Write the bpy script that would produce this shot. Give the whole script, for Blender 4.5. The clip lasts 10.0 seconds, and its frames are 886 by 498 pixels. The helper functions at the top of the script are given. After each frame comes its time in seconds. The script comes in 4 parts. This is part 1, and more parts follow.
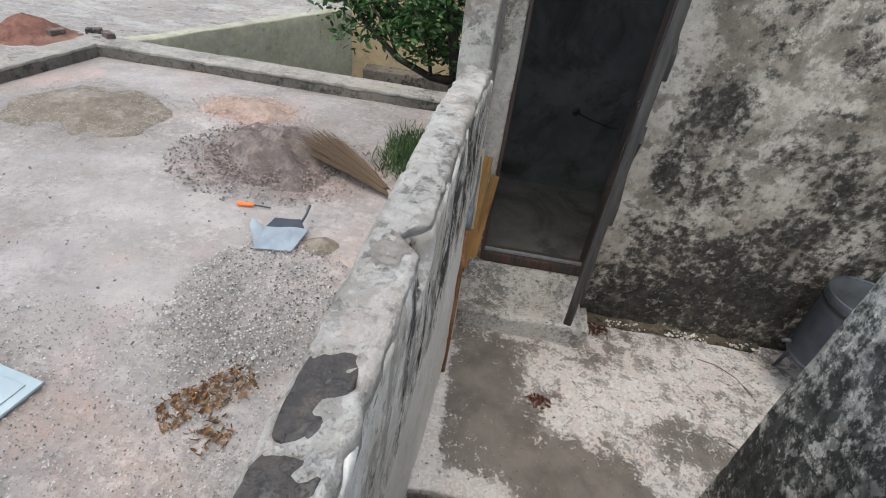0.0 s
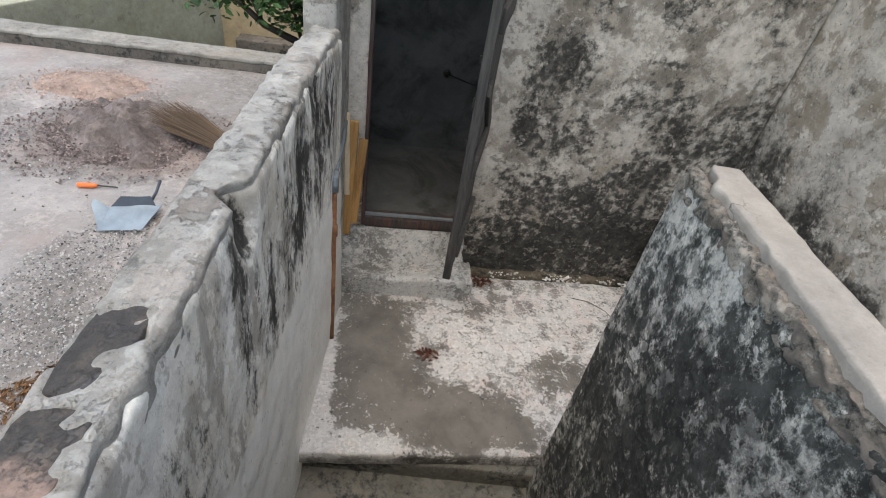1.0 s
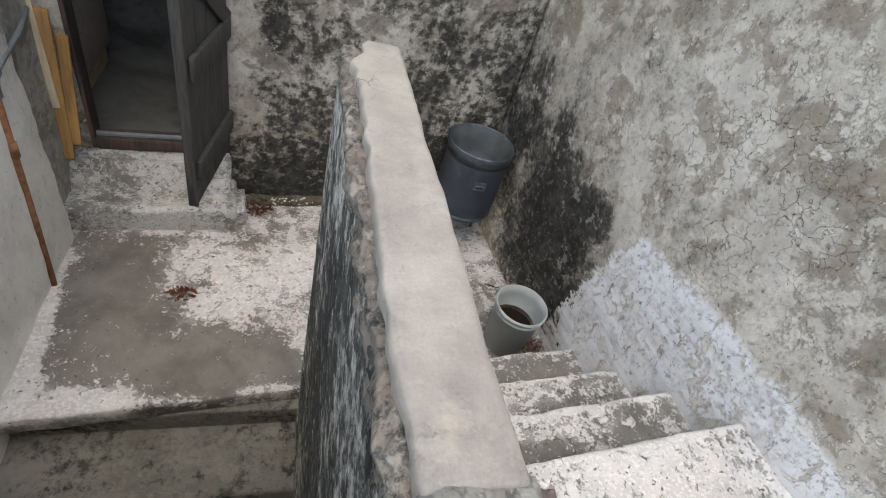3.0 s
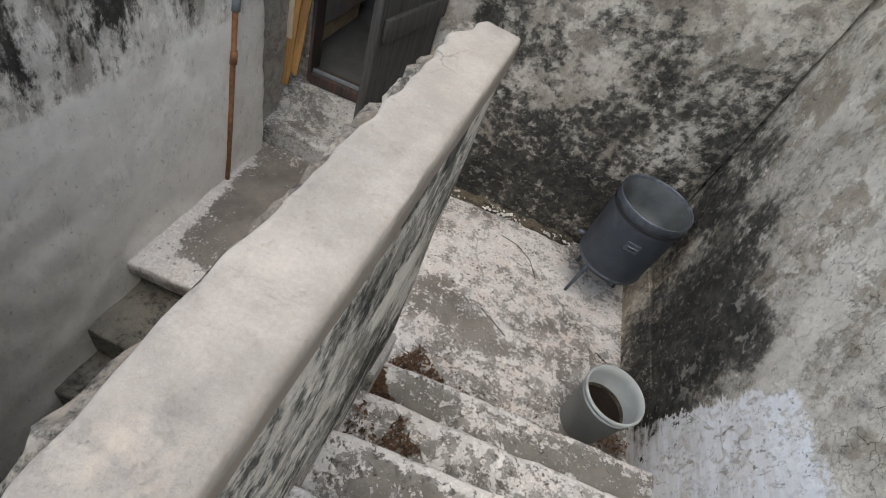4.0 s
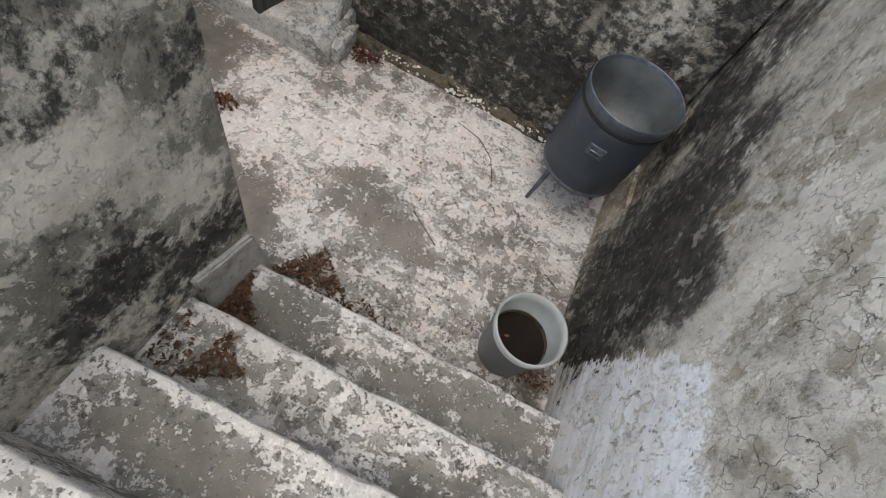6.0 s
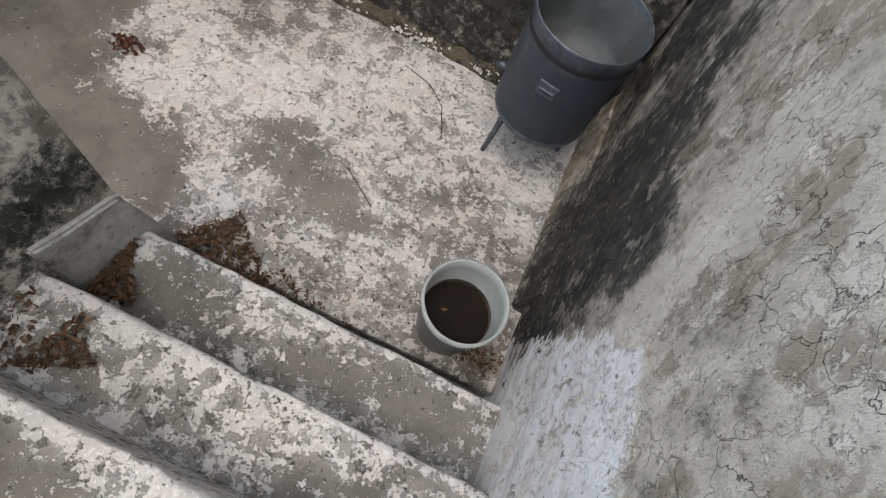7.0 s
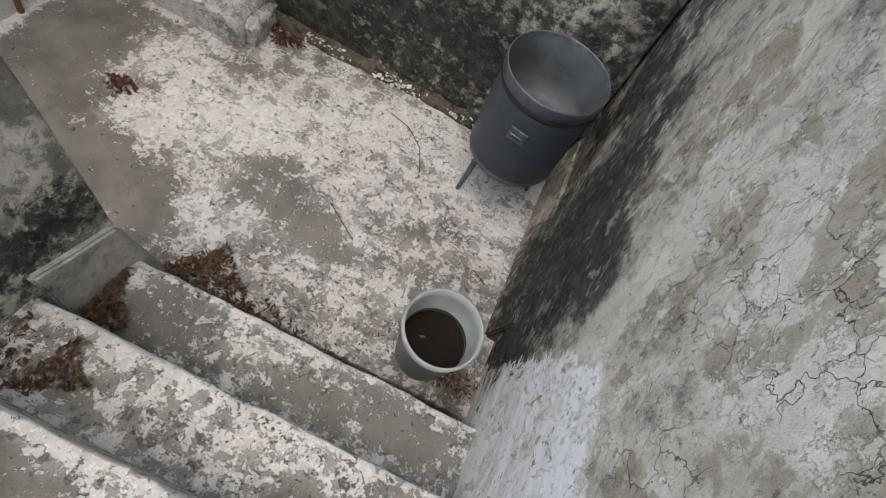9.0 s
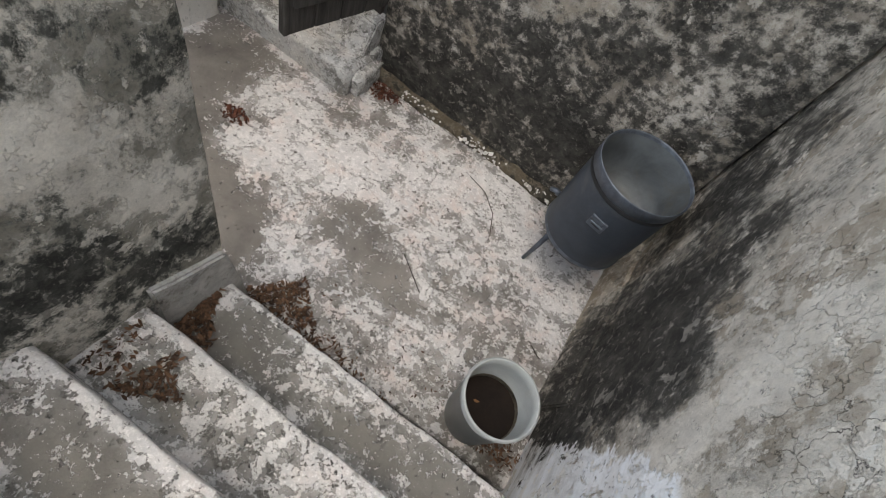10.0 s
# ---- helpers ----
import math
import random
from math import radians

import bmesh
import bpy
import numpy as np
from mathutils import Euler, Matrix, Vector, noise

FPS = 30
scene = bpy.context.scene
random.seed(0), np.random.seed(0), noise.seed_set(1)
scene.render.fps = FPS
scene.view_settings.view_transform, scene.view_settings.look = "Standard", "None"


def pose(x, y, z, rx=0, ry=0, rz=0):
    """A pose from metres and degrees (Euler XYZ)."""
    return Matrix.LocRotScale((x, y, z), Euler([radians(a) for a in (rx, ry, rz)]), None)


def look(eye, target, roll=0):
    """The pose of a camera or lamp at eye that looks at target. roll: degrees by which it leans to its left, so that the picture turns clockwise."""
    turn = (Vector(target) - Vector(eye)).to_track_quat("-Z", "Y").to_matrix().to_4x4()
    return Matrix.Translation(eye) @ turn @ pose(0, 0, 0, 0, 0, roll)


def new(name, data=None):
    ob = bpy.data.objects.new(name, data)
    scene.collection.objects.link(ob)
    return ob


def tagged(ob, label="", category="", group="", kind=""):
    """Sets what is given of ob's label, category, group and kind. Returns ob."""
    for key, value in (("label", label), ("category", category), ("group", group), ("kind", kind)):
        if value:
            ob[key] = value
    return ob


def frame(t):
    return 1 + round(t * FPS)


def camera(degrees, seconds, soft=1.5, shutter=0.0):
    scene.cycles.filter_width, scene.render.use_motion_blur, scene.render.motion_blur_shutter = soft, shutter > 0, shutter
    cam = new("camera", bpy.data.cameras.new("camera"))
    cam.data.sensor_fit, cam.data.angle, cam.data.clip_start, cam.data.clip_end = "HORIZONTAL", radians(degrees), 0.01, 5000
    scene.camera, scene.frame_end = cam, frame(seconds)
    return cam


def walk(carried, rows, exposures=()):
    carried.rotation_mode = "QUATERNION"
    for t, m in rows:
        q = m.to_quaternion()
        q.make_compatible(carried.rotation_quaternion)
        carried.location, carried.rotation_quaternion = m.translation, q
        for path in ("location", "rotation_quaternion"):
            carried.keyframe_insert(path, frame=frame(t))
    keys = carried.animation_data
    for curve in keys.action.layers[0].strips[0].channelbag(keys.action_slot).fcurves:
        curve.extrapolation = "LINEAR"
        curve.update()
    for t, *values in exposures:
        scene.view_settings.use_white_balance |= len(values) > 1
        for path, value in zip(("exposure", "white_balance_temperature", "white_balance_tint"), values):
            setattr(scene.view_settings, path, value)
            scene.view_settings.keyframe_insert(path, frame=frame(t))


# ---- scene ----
cam = camera(83.2, 10.0, soft=1.0)
PATH = [
    (0, (0.47, 0.477, 1.62), (0.387, 2.087, 0.435), 8.0),
    (0.5, (0.525, 0.449, 1.62), (0.627, 2.01, 0.374), 8.8),
    (1, (0.628, 0.43, 1.621), (0.89, 1.989, 0.396), 10.1),
    (1.5, (0.786, 0.379, 1.598), (1.428, 1.868, 0.426), 12.9),
    (2, (0.826, 0.334, 1.57), (1.769, 1.627, 0.37), 11.6),
    (2.2, (0.862, 0.326, 1.565), (1.822, 1.585, 0.343), 10.5),
    (3.3, (1.157, 0.486, 1.549), (1.746, 1.847, 0.207), 23.8),
    (3.5, (1.206, 0.502, 1.542), (1.662, 1.905, 0.192), 25.1),
    (4, (1.329, 0.523, 1.531), (1.373, 1.888, 0.07), 24.6),
    (4.5, (1.440, 0.642, 1.480), (1.26, 1.858, -0.095), 22.0),
    (5, (1.571, 0.767, 1.509), (1.468, 1.883, -0.147), 23.6),
    (5.5, (1.624, 0.803, 1.504), (1.606, 1.886, -0.177), 26.8),
    (6, (1.741, 0.877, 1.43), (1.749, 1.843, -0.322), 28.2),
    (6.2, (1.795, 0.901, 1.387), (1.812, 1.805, -0.397), 28.1),
    (7.3, (1.97, 1.074, 1.286), (1.993, 1.909, -0.532), 28.0),
    (7.5, (1.984, 1.07, 1.29), (1.993, 1.938, -0.511), 26.2),
    (8, (1.981, 1.06, 1.304), (1.98, 1.987, -0.468), 25.6),
    (8.5, (1.958, 1.043, 1.323), (1.967, 2.017, -0.424), 27.5),
    (9, (1.924, 0.993, 1.362), (1.989, 1.992, -0.369), 30.5),
    (9.5, (1.885, 0.948, 1.393), (1.956, 1.977, -0.321), 32.0),
    (10, (1.782, 0.948, 1.403), (1.672, 2.024, -0.279), 32.0),
]
PLAN = 1.27   # metres to one unit of the plan
walk(cam, [(t, look([c * PLAN for c in eye], [c * PLAN for c in target], roll)) for t, eye, target, roll in PATH])


# ---- light ----
world = bpy.data.worlds.new("overcast_sky")
scene.world = world
world.use_nodes = True
wt = world.node_tree
sky = wt.nodes.new("ShaderNodeTexSky")
sky.sky_type, sky.sun_disc = "NISHITA", False
sky.sun_elevation, sky.sun_rotation = radians(73), radians(-160)
sky.dust_density, sky.air_density, sky.ozone_density = 2.5, 1.0, 1.5
wt.links.new(sky.outputs[0], wt.nodes["Background"].inputs[0])
wt.nodes["Background"].inputs[1].default_value = 0.15
sun = new("sun", bpy.data.lights.new("sun", "SUN"))
sun.data.energy, sun.data.angle, sun.data.color = 0.55, radians(110), (1.0, 0.985, 0.97)
sun.matrix_world = look((-0.7, -1.4, 5.0), (0, 0, 0))
scene.view_settings.exposure = 1.36
scene.view_settings.use_white_balance = True
scene.view_settings.white_balance_temperature, scene.view_settings.white_balance_tint = 6970, 4


# ---- materials ----
class Nodes:
    def __init__(self, name):
        self.mat = bpy.data.materials.new(name)
        self.mat.use_nodes = True
        self.t = self.mat.node_tree
        self.bsdf = self.t.nodes["Principled BSDF"]
        self.pos = self.in_plan(self.add("ShaderNodeNewGeometry").outputs["Position"])

    def add(self, kind):
        return self.t.nodes.new(kind)

    def put(self, value, socket):
        if isinstance(value, bpy.types.NodeSocket):
            self.t.links.new(value, socket)
        elif isinstance(value, (tuple, list)):
            socket.default_value = (*value, 1.0)[:len(socket.default_value)] if len(socket.default_value) == 4 else value
        else:
            socket.default_value = value

    def in_plan(self, vec):
        """Metres to units of the plan."""
        n = self.add("ShaderNodeVectorMath")
        n.operation = "SCALE"
        self.t.links.new(vec, n.inputs[0])
        n.inputs["Scale"].default_value = 1 / PLAN
        return n.outputs[0]

    def local(self):
        return self.in_plan(self.add("ShaderNodeTexCoord").outputs["Object"])

    def stretch(self, vec, scale):
        n = self.add("ShaderNodeMapping")
        self.put(vec, n.inputs[0])
        n.inputs["Scale"].default_value = scale
        return n.outputs[0]

    def noise(self, scale, detail=6, rough=0.6, warp=0.0, vec=None):
        n = self.add("ShaderNodeTexNoise")
        self.put(vec if vec is not None else self.pos, n.inputs["Vector"])
        for key, v in (("Scale", scale), ("Detail", detail), ("Roughness", rough), ("Distortion", warp)):
            n.inputs[key].default_value = v
        return n.outputs["Fac"]

    def math(self, op, a, b=0.0, clamp=False):
        n = self.add("ShaderNodeMath")
        n.operation, n.use_clamp = op, clamp
        self.put(a, n.inputs[0])
        self.put(b, n.inputs[1])
        return n.outputs[0]

    def span(self, v, lo, hi, out0=0.0, out1=1.0, smooth=True):
        n = self.add("ShaderNodeMapRange")
        n.interpolation_type = "SMOOTHSTEP" if smooth else "LINEAR"
        self.put(v, n.inputs[0])
        for k, x in zip((1, 2, 3, 4), (lo, hi, out0, out1)):
            n.inputs[k].default_value = x
        return n.outputs[0]

    def mix(self, fac, a, b, blend="MIX"):
        n = self.add("ShaderNodeMix")
        n.data_type, n.blend_type = "RGBA", blend
        self.put(fac, n.inputs[0])
        self.put(a, n.inputs[6])
        self.put(b, n.inputs[7])
        return n.outputs[2]

    def blob(self, c, r, strength):
        """A soft stain round c with half-axes r."""
        sub = self.add("ShaderNodeVectorMath")
        sub.operation = "SUBTRACT"
        self.put(self.pos, sub.inputs[0])
        sub.inputs[1].default_value = c
        mul = self.add("ShaderNodeVectorMath")
        mul.operation = "MULTIPLY"
        self.t.links.new(sub.outputs[0], mul.inputs[0])
        mul.inputs[1].default_value = [1 / k for k in r]
        ln = self.add("ShaderNodeVectorMath")
        ln.operation = "LENGTH"
        self.t.links.new(mul.outputs[0], ln.inputs[0])
        return self.span(ln.outputs["Value"], 0.25, 1.0, strength, 0.0)

    def total(self, values):
        out = values[0]
        for v in values[1:]:
            out = self.math("ADD", out, v)
        return out

    def axis(self, i):
        n = self.add("ShaderNodeSeparateXYZ")
        self.put(self.pos, n.inputs[0])
        return n.outputs[i]

    def finish(self, colour, rough=0.9, height=None, depth=0.004, metal=0.0, spec=0.3):
        self.put(colour, self.bsdf.inputs["Base Color"])
        self.put(rough, self.bsdf.inputs["Roughness"])
        self.put(metal, self.bsdf.inputs["Metallic"])
        self.bsdf.inputs["Specular IOR Level"].default_value = spec
        if height is not None:
            b = self.add("ShaderNodeBump")
            b.inputs["Strength"].default_value, b.inputs["Distance"].default_value = 1.0, depth
            self.put(height, b.inputs["Height"])
            self.t.links.new(b.outputs[0], self.bsdf.inputs["Normal"])
        return self.mat


def aged(name, paint, under, mould, paint_bias=0.2, mould_bias=0.0, paint_blobs=(), mould_shade_blobs=(), pscale=7.0, mscale=3.0, sharp=0.05,
         soft=0.32, cracks=0.0, streak=(1, 1, 1), tint=(0.42, 0.33, 0.24), tint_amount=0.35, depth=0.004, patch=None, mould_max=0.95, fine=26.0, fleck_weight=1.6, drip=0.0, scab=0.62, crack_at=(), crispness=0.45, speck=0.35, mfine=1.0, patchy=0.35, patch_colour=None, patch_scale=5.0, flake=0.5):
    """Old limewash or cement: paint that flakes off an undercoat, with mould, tan stains, cracks and grain."""
    n = Nodes(name)
    v = n.stretch(n.pos, streak)
    big, mid = n.noise(pscale * 0.35, 4, 0.6, 0.1, v), n.noise(pscale, 10, 0.70, 0.15, v)
    flecks = n.noise(fine, 9, 0.78, 0.0, v)
    grain = n.noise(260, 4, 0.75)
    centred = lambda s, k: n.math("MULTIPLY", n.math("SUBTRACT", s, 0.5), k)
    pv = n.total([centred(big, 1.6), centred(mid, 1.5), centred(flecks, fleck_weight), n.math("ADD", paint_bias, 0.0)] + [n.blob(*b) for b in paint_blobs])
    crisp = n.span(pv, -sharp, sharp)
    pm = n.math("ADD", n.math("MULTIPLY", crisp, crispness), n.math("MULTIPLY", n.span(pv, -0.34, 0.38), 1 - crispness))
    m1, m2 = n.noise(mscale, 7, 0.62, 0.15, v), n.noise(mscale * 6.5, 10, 0.76, 0.0, v)
    mv = [centred(m1, 1.9 + 0.9 * (1 - mfine)), centred(m2, 2.2 * mfine), centred(flecks, 2.3 * mfine), n.math("ADD", mould_bias, 0.0)] + [n.blob(*b) for b in mould_shade_blobs]
    if drip:
        mv.append(centred(n.noise(9, 5, 0.65, 0.1, n.stretch(n.pos, (1, 1, 0.12))), drip))
    mv = n.total(mv)
    var = n.noise(pscale * 2.2, 6, 0.65)
    pcol = n.mix(n.span(var, 0.3, 0.72), [c * 0.80 for c in paint], [min(1, c * 1.12) for c in paint])
    ucol = n.mix(n.span(n.noise(pscale * 3, 6, 0.7), 0.3, 0.7), [c * 0.7 for c in under], [c * 1.2 for c in under])
    col = n.mix(pm, ucol, pcol)
    col = n.mix(n.math("MULTIPLY", n.span(n.noise(mscale * 0.8, 5, 0.6, 0.4, v), 0.5, 0.72), tint_amount), col, tint)
    col = n.mix(n.span(n.noise(1.7, 4, 0.6), 0.35, 0.7, 0.0, 0.16), col, [c * 0.5 for c in under])
    spots = n.noise(patch_scale, 9, 0.66, 0.25, n.stretch(v, (1.0, 1.0, 1.15)))
    col = n.mix(n.math("ADD", n.span(spots, 0.52, 0.545, 0.0, patchy * 0.55), n.span(spots, 0.48, 0.66, 0.0, patchy * 0.45)), col, patch_colour or [0.55 * a + 0.3 * b for a, b in zip(under, paint)])
    col = n.mix(n.span(grain, 0.3, 0.7, 0.0, 0.22), col, [c * 0.5 for c in under])
    height = n.math("ADD", n.math("MULTIPLY", pm, 0.35), n.math("MULTIPLY", flecks, 0.6))
    if patch:
        pmask, pc, clean = patch(n, flecks)
        col = n.mix(pmask, col, n.mix(n.span(var, 0.3, 0.7), [c * 0.93 for c in pc], pc))
        mv = n.math("SUBTRACT", mv, n.math("MULTIPLY", pmask, 1.6 * (1 - clean)))
        height = n.math("ADD", height, n.math("MULTIPLY", pmask, 0.3))
    tone = n.math("ADD", n.math("MULTIPLY", n.noise(mscale * 4, 6, 0.7, 0.4, v), 0.6), n.math("MULTIPLY", flecks, 0.4))
    col = n.mix(n.math("MULTIPLY", n.span(mv, -0.45, 0.1), 0.32), col, [c * 3.6 + 0.02 * (1 - k) for k, c in enumerate(mould)])
    col = n.mix(n.math("MULTIPLY", n.span(mv, -0.10, soft), 0.88 * mould_max), col, n.mix(n.span(tone, 0.40, 0.62), [c * 1.3 for c in mould], [c * 3.4 for c in mould]))
    col = n.mix(n.math("MULTIPLY", n.span(mv, 0.10, 0.16 + soft), 0.95 * mould_max), col, n.mix(n.span(tone, 0.42, 0.66), [c * 0.2 for c in mould], [c * 1.3 for c in mould]))
    if cracks:
        vo = n.add("ShaderNodeTexVoronoi")
        vo.feature = "DISTANCE_TO_EDGE"
        vo.inputs["Scale"].default_value = cracks
        warp = n.add("ShaderNodeVectorMath")
        warp.operation = "MULTIPLY_ADD"
        nc = n.add("ShaderNodeTexNoise")
        nc.inputs["Scale"].default_value = cracks * 2.2
        nc.inputs["Detail"].default_value = 6
        n.put(n.pos, nc.inputs["Vector"])
        n.t.links.new(nc.outputs["Color"], warp.inputs[0])
        warp.inputs[1].default_value = (0.07, 0.07, 0.07)
        n.put(n.pos, warp.inputs[2])
        n.t.links.new(warp.outputs[0], vo.inputs["Vector"])
        where = n.total([n.blob(*b) for b in crack_at])
        line = n.math("MULTIPLY", n.math("MULTIPLY", n.span(vo.outputs["Distance"], 0.0, 0.013, 1.0, 0.0), where), n.span(n.noise(4.5, 5, 0.6), 0.38, 0.54))
        col = n.mix(n.math("MULTIPLY", line, 0.85), col, [c * 0.8 for c in mould])
        height = n.math("SUBTRACT", height, n.math("MULTIPLY", line, 0.9))
    specks = n.span(n.noise(fine * 2.6, 6, 0.7, 0.4, v), 0.60, 0.66)
    col = n.mix(n.math("MULTIPLY", specks, speck), col, [c * 0.9 for c in mould])
    islands = n.math("MULTIPLY", n.span(n.noise(fine * 0.55, 10, 0.74, 0.2, v), 0.565, 0.585), n.span(n.noise(patch_scale * 0.7, 4, 0.6), 0.4, 0.6, 0.25, 1.0))
    islands = n.math("MULTIPLY", islands, n.span(mv, 0.15, 0.5, flake, flake * 0.35))
    col = n.mix(islands, col, n.mix(n.span(grain, 0.35, 0.65), [c * 0.82 for c in paint], [min(1, c * 1.02) for c in paint]))
    height = n.math("ADD", height, n.math("MULTIPLY", islands, 0.5))
    scabs = n.span(n.noise(fine * 1.7, 7, 0.74, 0.1, v), scab, scab + 0.035)
    scabs = n.math("MULTIPLY", scabs, n.span(mv, 0.0, 0.4, 1.0, 0.25))
    col = n.mix(n.math("MULTIPLY", scabs, 0.6), col, [min(1, c * 1.12) for c in paint])
    height = n.math("ADD", height, n.math("MULTIPLY", scabs, 0.4))
    height = n.math("ADD", height, n.math("MULTIPLY", grain, 0.25))
    return n.finish(col, n.span(pm, 0, 1, 0.95, 0.85), height, depth)


def flaked(name, paint, cement, pink, bias=0.0, blobs=(), film=0.55, tint_amount=0.4, dark_blobs=(), depth=0.004, fine=30.0):
    """Trodden limewash on cement: a thin worn film, crisp leftover flakes, chips down to the grey, dust and dirt,
    darker at set places.
    """
    n = Nodes(name)
    centred = lambda s, k: n.math("MULTIPLY", n.math("SUBTRACT", s, 0.5), k)
    wide, mid = n.noise(2.6, 6, 0.6, 0.2), n.noise(9.0, 10, 0.68, 0.25)
    small, tiny, grain = n.noise(fine, 10, 0.72, 0.15), n.noise(fine * 3.2, 8, 0.7), n.noise(300, 4, 0.75)
    cover = n.total([centred(wide, 2.0), centred(mid, 2.6), n.math("ADD", bias, 0.0)] + [n.blob(*b) for b in blobs])
    bare = n.mix(n.span(n.noise(5.0, 8, 0.65, 0.3), 0.32, 0.68), [c * 0.72 for c in cement], [c * 1.32 for c in cement])
    bare = n.mix(n.span(small, 0.42, 0.7, 0.0, 0.22), bare, [c * 1.5 for c in cement])
    white = n.mix(n.span(n.noise(6.0, 7, 0.65, 0.2), 0.46, 0.60, 0.0, tint_amount), paint, pink)
    white = n.mix(n.span(n.noise(21.0, 8, 0.7), 0.36, 0.66), [c * 0.80 for c in white_of(paint)], white)
    col = n.mix(n.span(cover, -0.42, 0.40, 0.0, film), bare, white)
    flakes = n.span(n.total([centred(small, 4.6), centred(tiny, 2.4), n.math("MULTIPLY", cover, 0.9)]), 0.01, 0.05)
    col = n.mix(n.math("MULTIPLY", flakes, 0.95), col, white)
    crumbs = n.span(n.total([centred(tiny, 4.5), n.math("MULTIPLY", cover, 0.3)]), 0.42, 0.50)
    col = n.mix(n.math("MULTIPLY", crumbs, 0.85), col, [min(1, c * 1.08) for c in paint])
    chips = n.span(n.total([centred(n.noise(fine * 1.5, 9, 0.74), 4.2), n.math("MULTIPLY", cover, -0.2)]), 0.32, 0.38)
    chips = n.math("MULTIPLY", chips, n.span(cover, -0.35, 0.0))
    col = n.mix(n.math("MULTIPLY", chips, 0.9), col, [c * 0.8 for c in cement])
    dirt = n.total([centred(n.noise(13.0, 8, 0.7, 0.2), 1.7), n.math("ADD", -0.42, 0.0)] + [n.blob(*b) for b in dark_blobs])
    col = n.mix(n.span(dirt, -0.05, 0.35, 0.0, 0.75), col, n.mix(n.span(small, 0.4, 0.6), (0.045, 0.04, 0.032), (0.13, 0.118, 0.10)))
    pits = n.span(n.noise(fine * 2.0, 6, 0.65), 0.63, 0.665)
    col = n.mix(n.math("MULTIPLY", pits, 0.75), col, [c * 0.35 for c in cement])
    col = n.mix(n.span(grain, 0.35, 0.7, 0.0, 0.2), col, [c * 0.6 for c in cement])
    height = n.total([n.math("MULTIPLY", flakes, 0.5), n.math("MULTIPLY", small, 0.4), n.math("MULTIPLY", grain, 0.2), n.math("MULTIPLY", chips, -0.6), n.math("MULTIPLY", pits, -0.5)])
    return n.finish(col, n.span(flakes, 0, 1, 0.95, 0.86), height, depth)


def white_of(paint):
    """The paint with its colour greyed by dust."""
    grey = sum(paint) / 3
    return [0.6 * c + 0.4 * grey for c in paint]


def plain(name, colour, rough=0.8, vary=0.25, scale=20.0, depth=0.001, metal=0.0, dirt=None, dirt_amount=0.4, spec=0.4, streak=(1, 1, 1), local=True):
    n = Nodes(name)
    v = n.stretch(n.local() if local else n.pos, streak)
    a, b = n.noise(scale, 7, 0.65, 0.4, v), n.noise(scale * 7, 5, 0.7, 0.0, v)
    col = n.mix(n.span(a, 0.3, 0.7), [c * (1 - vary) for c in colour], [min(1, c * (1 + vary)) for c in colour])
    if dirt:
        col = n.mix(n.math("MULTIPLY", n.span(n.noise(scale * 0.6, 8, 0.7, 0.8, v), 0.48, 0.66), dirt_amount), col, dirt)
    return n.finish(col, n.span(a, 0.2, 0.8, rough * 0.85, min(1, rough * 1.1)), n.math("ADD", a, n.math("MULTIPLY", b, 0.5)), depth, metal, spec)


def leaf_matter(name, low, high, rough=0.75):
    n = Nodes(name)
    pick = n.add("ShaderNodeNewGeometry").outputs["Random Per Island"]
    return n.finish(n.mix(pick, low, high), rough, n.noise(60, 4), 0.001)


def white_coat(n, flecks):
    """Fresh limewash brushed on the side wall along the steps, with a ragged edge."""
    y, z = n.axis(1), n.axis(2)
    wob = n.math("MULTIPLY", n.math("SUBTRACT", n.noise(9, 6, 0.7), 0.5), 0.16)
    fine = n.math("MULTIPLY", n.math("SUBTRACT", n.noise(60, 5, 0.7, 0.0, n.stretch(n.pos, (1, 0.35, 1))), 0.5), 0.10)
    edge_y = n.math("SUBTRACT", n.math("SUBTRACT", 1.50, n.math("MULTIPLY", z, 0.245)), n.total([y, wob, fine]))
    top = n.math("SUBTRACT", n.math("SUBTRACT", 0.795, n.math("MULTIPLY", y, 0.045)), n.total([z, wob]))
    m = n.math("MULTIPLY", n.span(edge_y, -0.006, 0.01), n.span(top, -0.01, 0.03))
    bare = n.span(n.noise(21, 9, 0.74, 0.4, n.stretch(n.pos, (1, 1, 0.5))), 0.585, 0.61, 1.0, 0.12)
    brush = n.span(n.noise(24, 7, 0.7, 0.0, n.stretch(n.pos, (1, 0.12, 1))), 0.40, 0.62, 1.0, 0.68)
    return n.math("MULTIPLY", n.math("MULTIPLY", m, bare), brush), (0.92, 0.925, 0.94), 0.05


def smooth_dado(n, flecks):
    """Smoother render on the stair well wall below the roof slab."""
    z = n.axis(2)
    wob = n.math("MULTIPLY", n.math("SUBTRACT", n.noise(7, 5, 0.65), 0.5), 0.13)
    m = n.span(n.math("SUBTRACT", 0.645, n.math("ADD", z, wob)), -0.012, 0.014)
    return n.math("MULTIPLY", m, n.span(n.noise(6, 7, 0.7), 0.38, 0.60, 1.0, 0.75)), (0.82, 0.79, 0.735), 0.35


